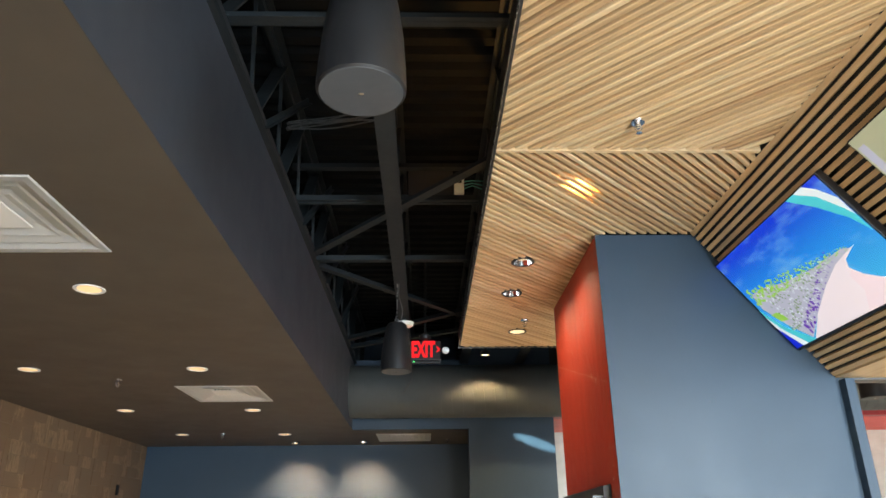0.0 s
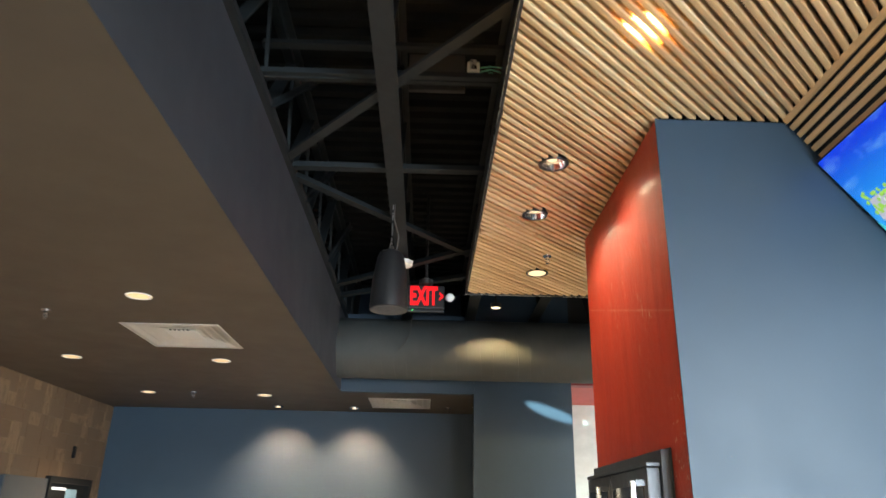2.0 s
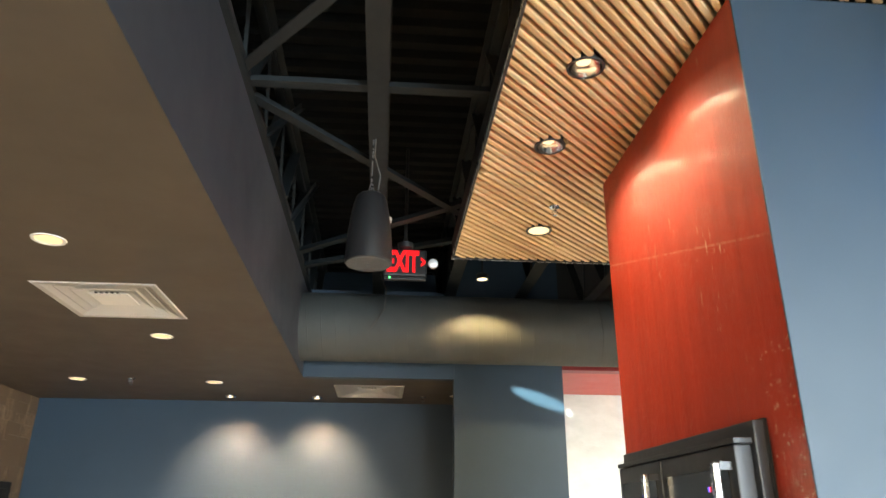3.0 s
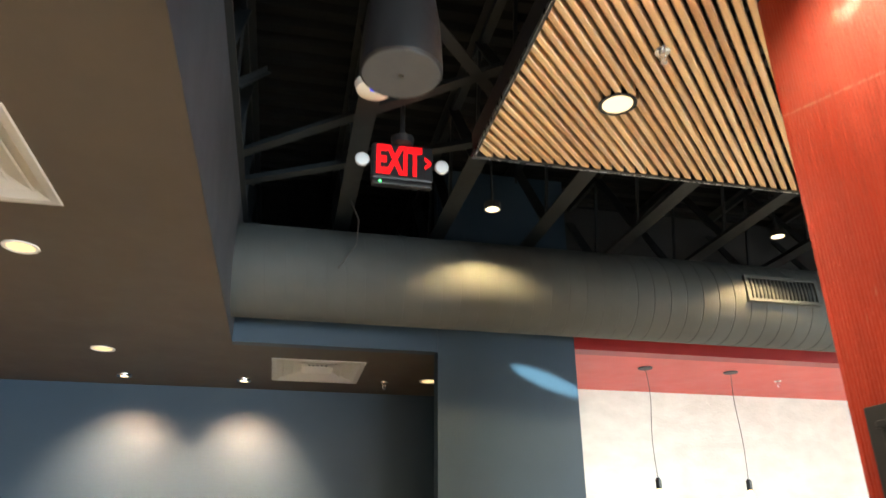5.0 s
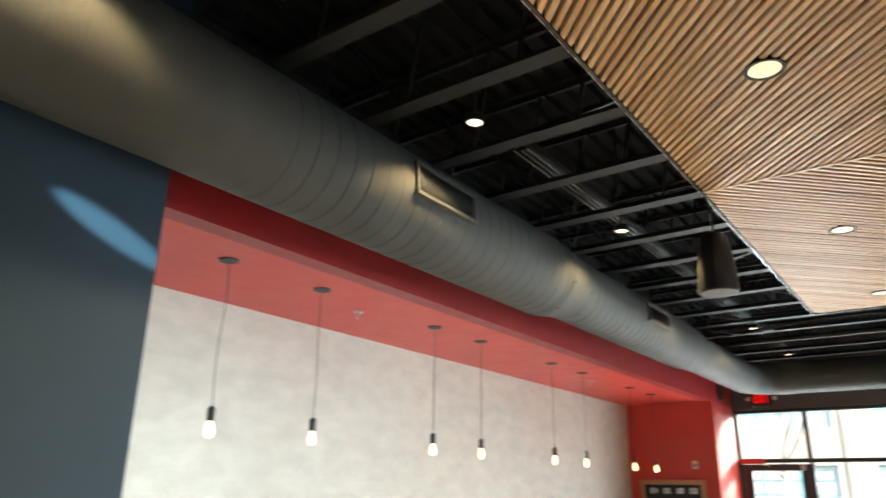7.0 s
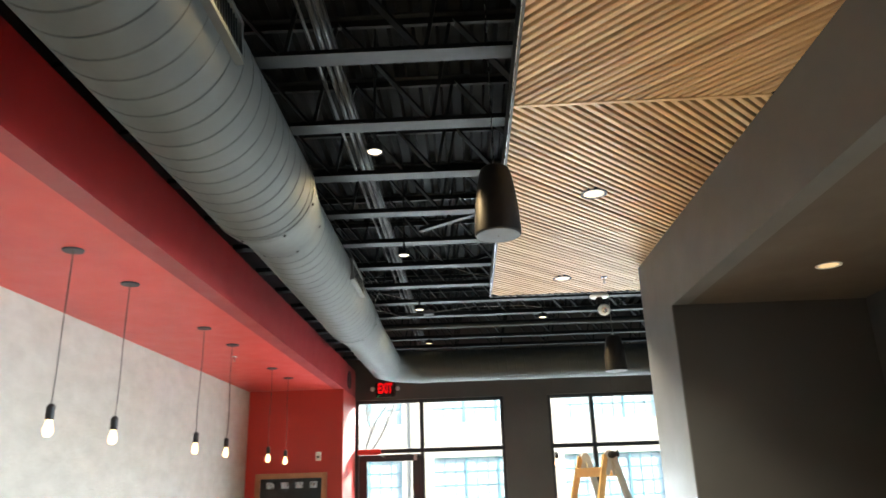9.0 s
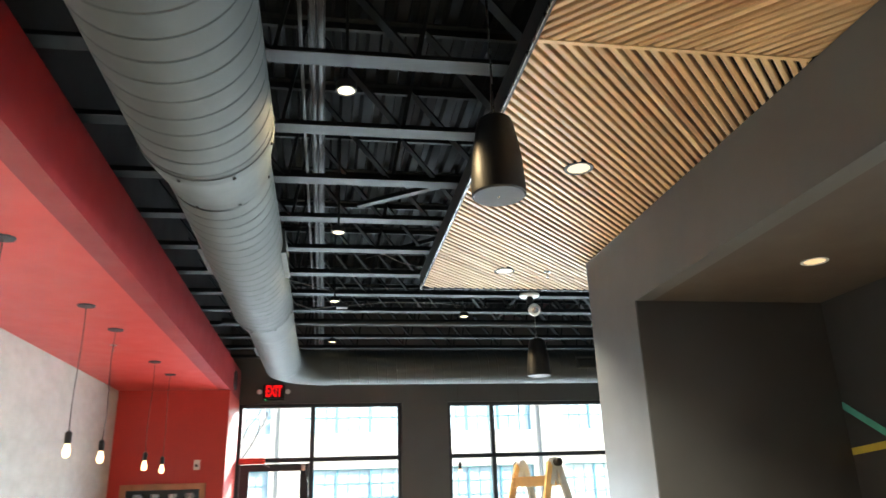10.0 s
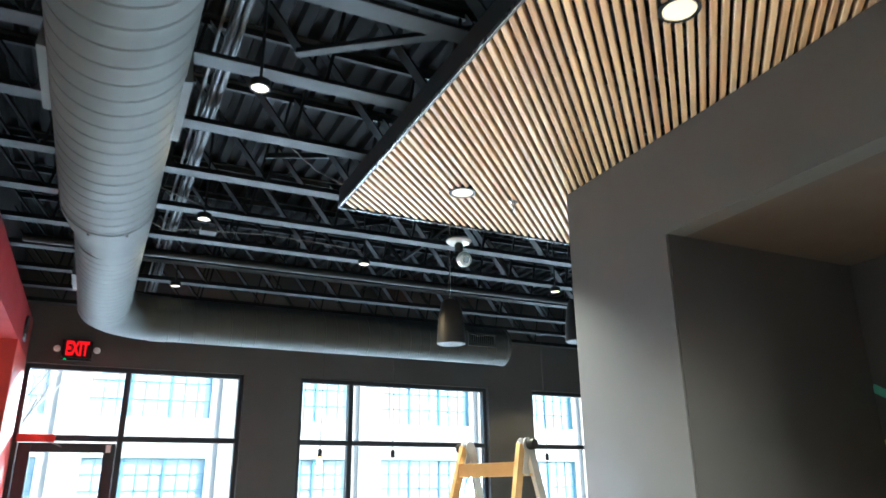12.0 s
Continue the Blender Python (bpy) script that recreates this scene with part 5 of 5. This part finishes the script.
part("cap", box(0.925, 0.985, 4.20, 5.31, 1.832, 1.85, bevel=0.004), M_FRAME, t)

# ---- tapes in the niche ----
for nm, lab, p, q, mm in (("green_tape", "strip of green tape on the dark wall", (5.90, 4.094, 2.09), (4.9, 4.094, 1.47), M_GREEN), ("yellow_tape", "strip of yellow tape on the dark wall", (5.89, 4.096, 1.785), (4.9, 4.096, 1.86), M_YELLOW)):
    tagged(link(nm, bar(p, q, 0.045, 0.003, up=(0, 1, 0)), mm), lab, "tape")

# ---- step ladder by the window ----
A, B = Vector((7.089, 6.0285, 1.80)), Vector((6.691, 5.8915, 1.80))
u = (A - B).normalized()
pv = Vector((u.y, -u.x, 0))
t = thing("ladder", "folding amber and aluminium multi-position ladder standing by the window", "ladder", (6.89, 5.96, 0))
for hinge, sgn in ((A, 1), (B, -1)):
    for side, mm in ((-1, M_ORANGEWOOD), (1, M_LADDER)):
        foot = hinge + pv * 0.52 * side + u * 0.10 * sgn
        foot.z = 0.02
        part("rail", bar(hinge + pv * 0.03 * side, foot, 0.05, 0.026, up=tuple(u)), mm, t, "amber rail" if side < 0 else "aluminium rail")
        part("foot", bar(foot + Vector((0, 0, -0.02)), foot + Vector((0, 0, 0.06)), 0.085, 0.04, up=tuple(u)), M_RUBBER, t)
        part("hinge_plate", lathe([(0, -0.004), (0.036, -0.004), (0.036, 0.004), (0, 0.004)], tuple(hinge + u * (0.02 * side) + Vector((0, 0, 0.0))), tuple(u), 20), M_LADDER, t)
        part("hinge_plate", bar(hinge + u * (0.02 * side), hinge + u * (0.02 * side) + (foot - hinge).normalized() * 0.16, 0.034, 0.006, up=tuple(u)), M_LADDER, t)
    part("hinge_knob", lathe([(0, 0), (0.028, 0.002), (0.030, 0.02), (0.026, 0.042), (0.010, 0.047), (0, 0.047)], tuple(hinge + u * 0.03 * sgn), tuple(u * sgn), 18), M_BLACK, t, "black round hinge knob", True)
for side in (-1, 1):
    for k in range(6):
        z = 1.675 - 0.28 * k
        f = (1.80 - z) / 1.78
        off = pv * (0.03 + 0.49 * f) * side
        a, c = A + off + u * 0.10 * f, B + off - u * 0.10 * f
        a.z = c.z = z
        bb = bar(a, c, 0.032, 0.066, up=(0, 0, 1))
        for dz in (-0.028, 0.0, 0.028):
            bar(a + Vector((0, 0, dz)), c + Vector((0, 0, dz)), 0.040, 0.014, bm=bb, up=(0, 0, 1))
        part("rung", bb, M_ORANGEWOOD, t, "ribbed amber rung")

# ---- end wall of the recess ----
t = thing("service_window", "copper framed service window in the red wall", "window", (11.09, 9.47, 1.0))
for sp in ((11.06, 11.097, 8.97, 9.04, 1.0, 1.84), (11.06, 11.097, 9.90, 9.97, 1.0, 1.84), (11.058, 11.097, 9.04, 9.90, 1.77, 1.84)):
    part("frame", box(*sp, bevel=0.004), M_BRICKISH, t)
part("dark_interior", box(11.085, 11.098, 9.04, 9.90, 1.0, 1.77), M_BLACKGLASS, t)
for k in range(4):
    part("pot", lathe([(0.05, 0), (0.055, 0.08), (0, 0.085)], (11.06, 9.15 + 0.2 * k, 1.64), n=16), M_ALU, t, "steel pot behind the glass", True)
t = thing("wall_control", "small white wall control box on the red wall", "control box", (11.09, 9.10, 2.0))
part("case", box(11.07, 11.098, 9.06, 9.135, 1.995, 2.115, bevel=0.006), M_WHITE, t)
part("button", box(11.066, 11.07, 9.08, 9.115, 2.03, 2.06), M_GRILLE, t)
t = thing("wall_vent", "dark round wall vent on the red fascia", "air vent", (11.55, 8.75, 3.16))
part("ring", lathe([(0.07, 0), (0.07, 0.02), (0.13, 0.02), (0.135, 0.0)], (11.55, 8.758, 3.17), (0, -1, 0), 24), M_DARK, t)
part("core", lathe([(0, 0.006), (0.07, 0.006)], (11.55, 8.758, 3.17), (0, -1, 0), 24), M_BLACK, t)

# ---- west wall below the tiles ----
for nm, lab, ya, yb, zt, mm in (("wall_board", "dark blue board on the wooden wall", 5.7, 6.83, 1.91, M_BLUE), ("wall_board", "dark blue board on the wooden wall", 6.86, 7.80, 1.91, M_BLUE), ("wall_board", "grey board on the wooden wall", 7.82, 8.58, 1.92, M_GREY)):
    tagged(link(nm, box(XW + 0.002, XW + 0.05, ya, yb, 0.4, zt, bevel=0.004), mm), lab, "board", "wall boards")
t = thing("kitchen_window", "black framed opening with a bright tube lamp inside", "window", (XW + 0.03, 9.07, 0.9))
for sp in ((8.60, 8.66, 0.9, 1.95), (9.47, 9.53, 0.9, 1.95), (8.66, 9.47, 1.89, 1.95)):
    part("frame", box(XW + 0.002, XW + 0.06, *sp, bevel=0.004), M_MATT, t)
part("dark_interior", box(XW + 0.002, XW + 0.012, 8.66, 9.47, 0.9, 1.89), M_MATT, t)
part("tube_lamp", box(XW + 0.016, XW + 0.03, 8.70, 9.02, 1.825, 1.85, bevel=0.004), M_TUBE, t, "white glowing tube")
# pale blue colour paints this box's glow; it emits nothing
part("lamp_box", box(XW + 0.016, XW + 0.03, 9.04, 9.27, 1.62, 1.84, bevel=0.01), M_PALEBLUE, t, "pale blue box, its glow put into the colour")
tagged(link("door_sensor", box(XW + 0.004, XW + 0.03, 9.045, 9.085, 2.15, 2.27, bevel=0.004), M_MATT), "small black sensor on the wooden tiles", "sensor")

# ---- bare street tree ----
t = thing("bare_tree", "bare leafless street tree on the pavement", "tree", (22.0, 10.0, -0.14))
rt = random.Random(11)
part("trunk", tube([(22, 10.0, -0.16), (22.03, 10.02, 0.9), (21.98, 9.97, 1.8), (22.02, 10.0, 2.5)], 0.07, 10), M_BARK, t)
crown = bmesh.new()


def limb(p, d, length, r, depth):
    pts, dd = [p], Vector(d)
    for k in range(4):
        dd = (dd + Vector((rt.uniform(-0.2, 0.2), rt.uniform(-0.2, 0.2), rt.uniform(-0.05, 0.2)))).normalized()
        pts.append(pts[-1] + dd * length / 4)
    tube(pts, r, 5, bm=crown)
    if depth:
        for k in (2, 3, 4):
            limb(pts[k], dd + Vector((rt.uniform(-0.9, 0.9), rt.uniform(-0.9, 0.9), rt.uniform(0.0, 0.5))), length * 0.62, r * 0.55, depth - 1)


for k in range(6):
    a = k * 1.05
    limb(Vector((22.0, 9.99, 1.9 + 0.1 * k)), (math.cos(a) * 0.8, math.sin(a) * 0.8, 0.8), 1.7, 0.028, 2)
part("crown", crown, M_BARK, t, "bare thin branches")

# ---- wooden tiles on the west wall ----
rw = random.Random(3)
wall = bpy.data.objects["wall_west"]
cache, rest, count = {}, bmesh.new(), 0
z = 0.002
while z < ZSOF - 0.01:
    band = min(rw.choice((0.34, 0.40)), ZSOF - 0.003 - z)
    y = YS - rw.uniform(0.0, 0.1)
    while y < 9.84:
        w = rw.choice((0.08, 0.10, 0.13, 0.16, 0.20))
        ya, yb = max(y, YS), min(y + w, 9.845)
        cuts = [0.0, band] if band < 0.12 else rw.choice(([0.0, 0.4 * band, band], [0.0, 0.55 * band, band], [0.0, 0.3 * band, 0.68 * band, band], [0.0, 0.7 * band, band]))
        for lo, hi in zip(cuts, cuts[1:]):
            h, zc = hi - lo, z + (lo + hi) / 2
            dep = rw.choice((0.014, 0.016, 0.017, 0.020))
            if yb - ya < 0.02:
                continue
            if ya > 5.2 and z > 1.5 and count < 300:
                key = (round(yb - ya, 3), round(h, 3), dep)
                if key not in cache:
                    bb = box(-dep / 2, dep / 2, -(yb - ya) / 2 + 0.001, (yb - ya) / 2 - 0.001, -h / 2 + 0.001, h / 2 - 0.001)
                    me = bpy.data.meshes.new("tile")
                    bb.to_mesh(me)
                    bb.free()
                    me.materials.append(M_TILE)
                    cache[key] = me
                ob = new("tile", cache[key])
                ob.parent = wall
                ob.location = (XW - 0.012 + dep / 2, (ya + yb) / 2, zc)
                count += 1
            else:
                box(XW - 0.012, XW - 0.012 + dep, ya + 0.001, yb - 0.001, zc - h / 2 + 0.001, zc + h / 2 - 0.001, bm=rest)
        y += w
    z += band
ob = link("tiles", rest, M_TILE)
ob.parent = wall
tagged(ob, "reclaimed wooden tiles further along the wall", kind="stuff")
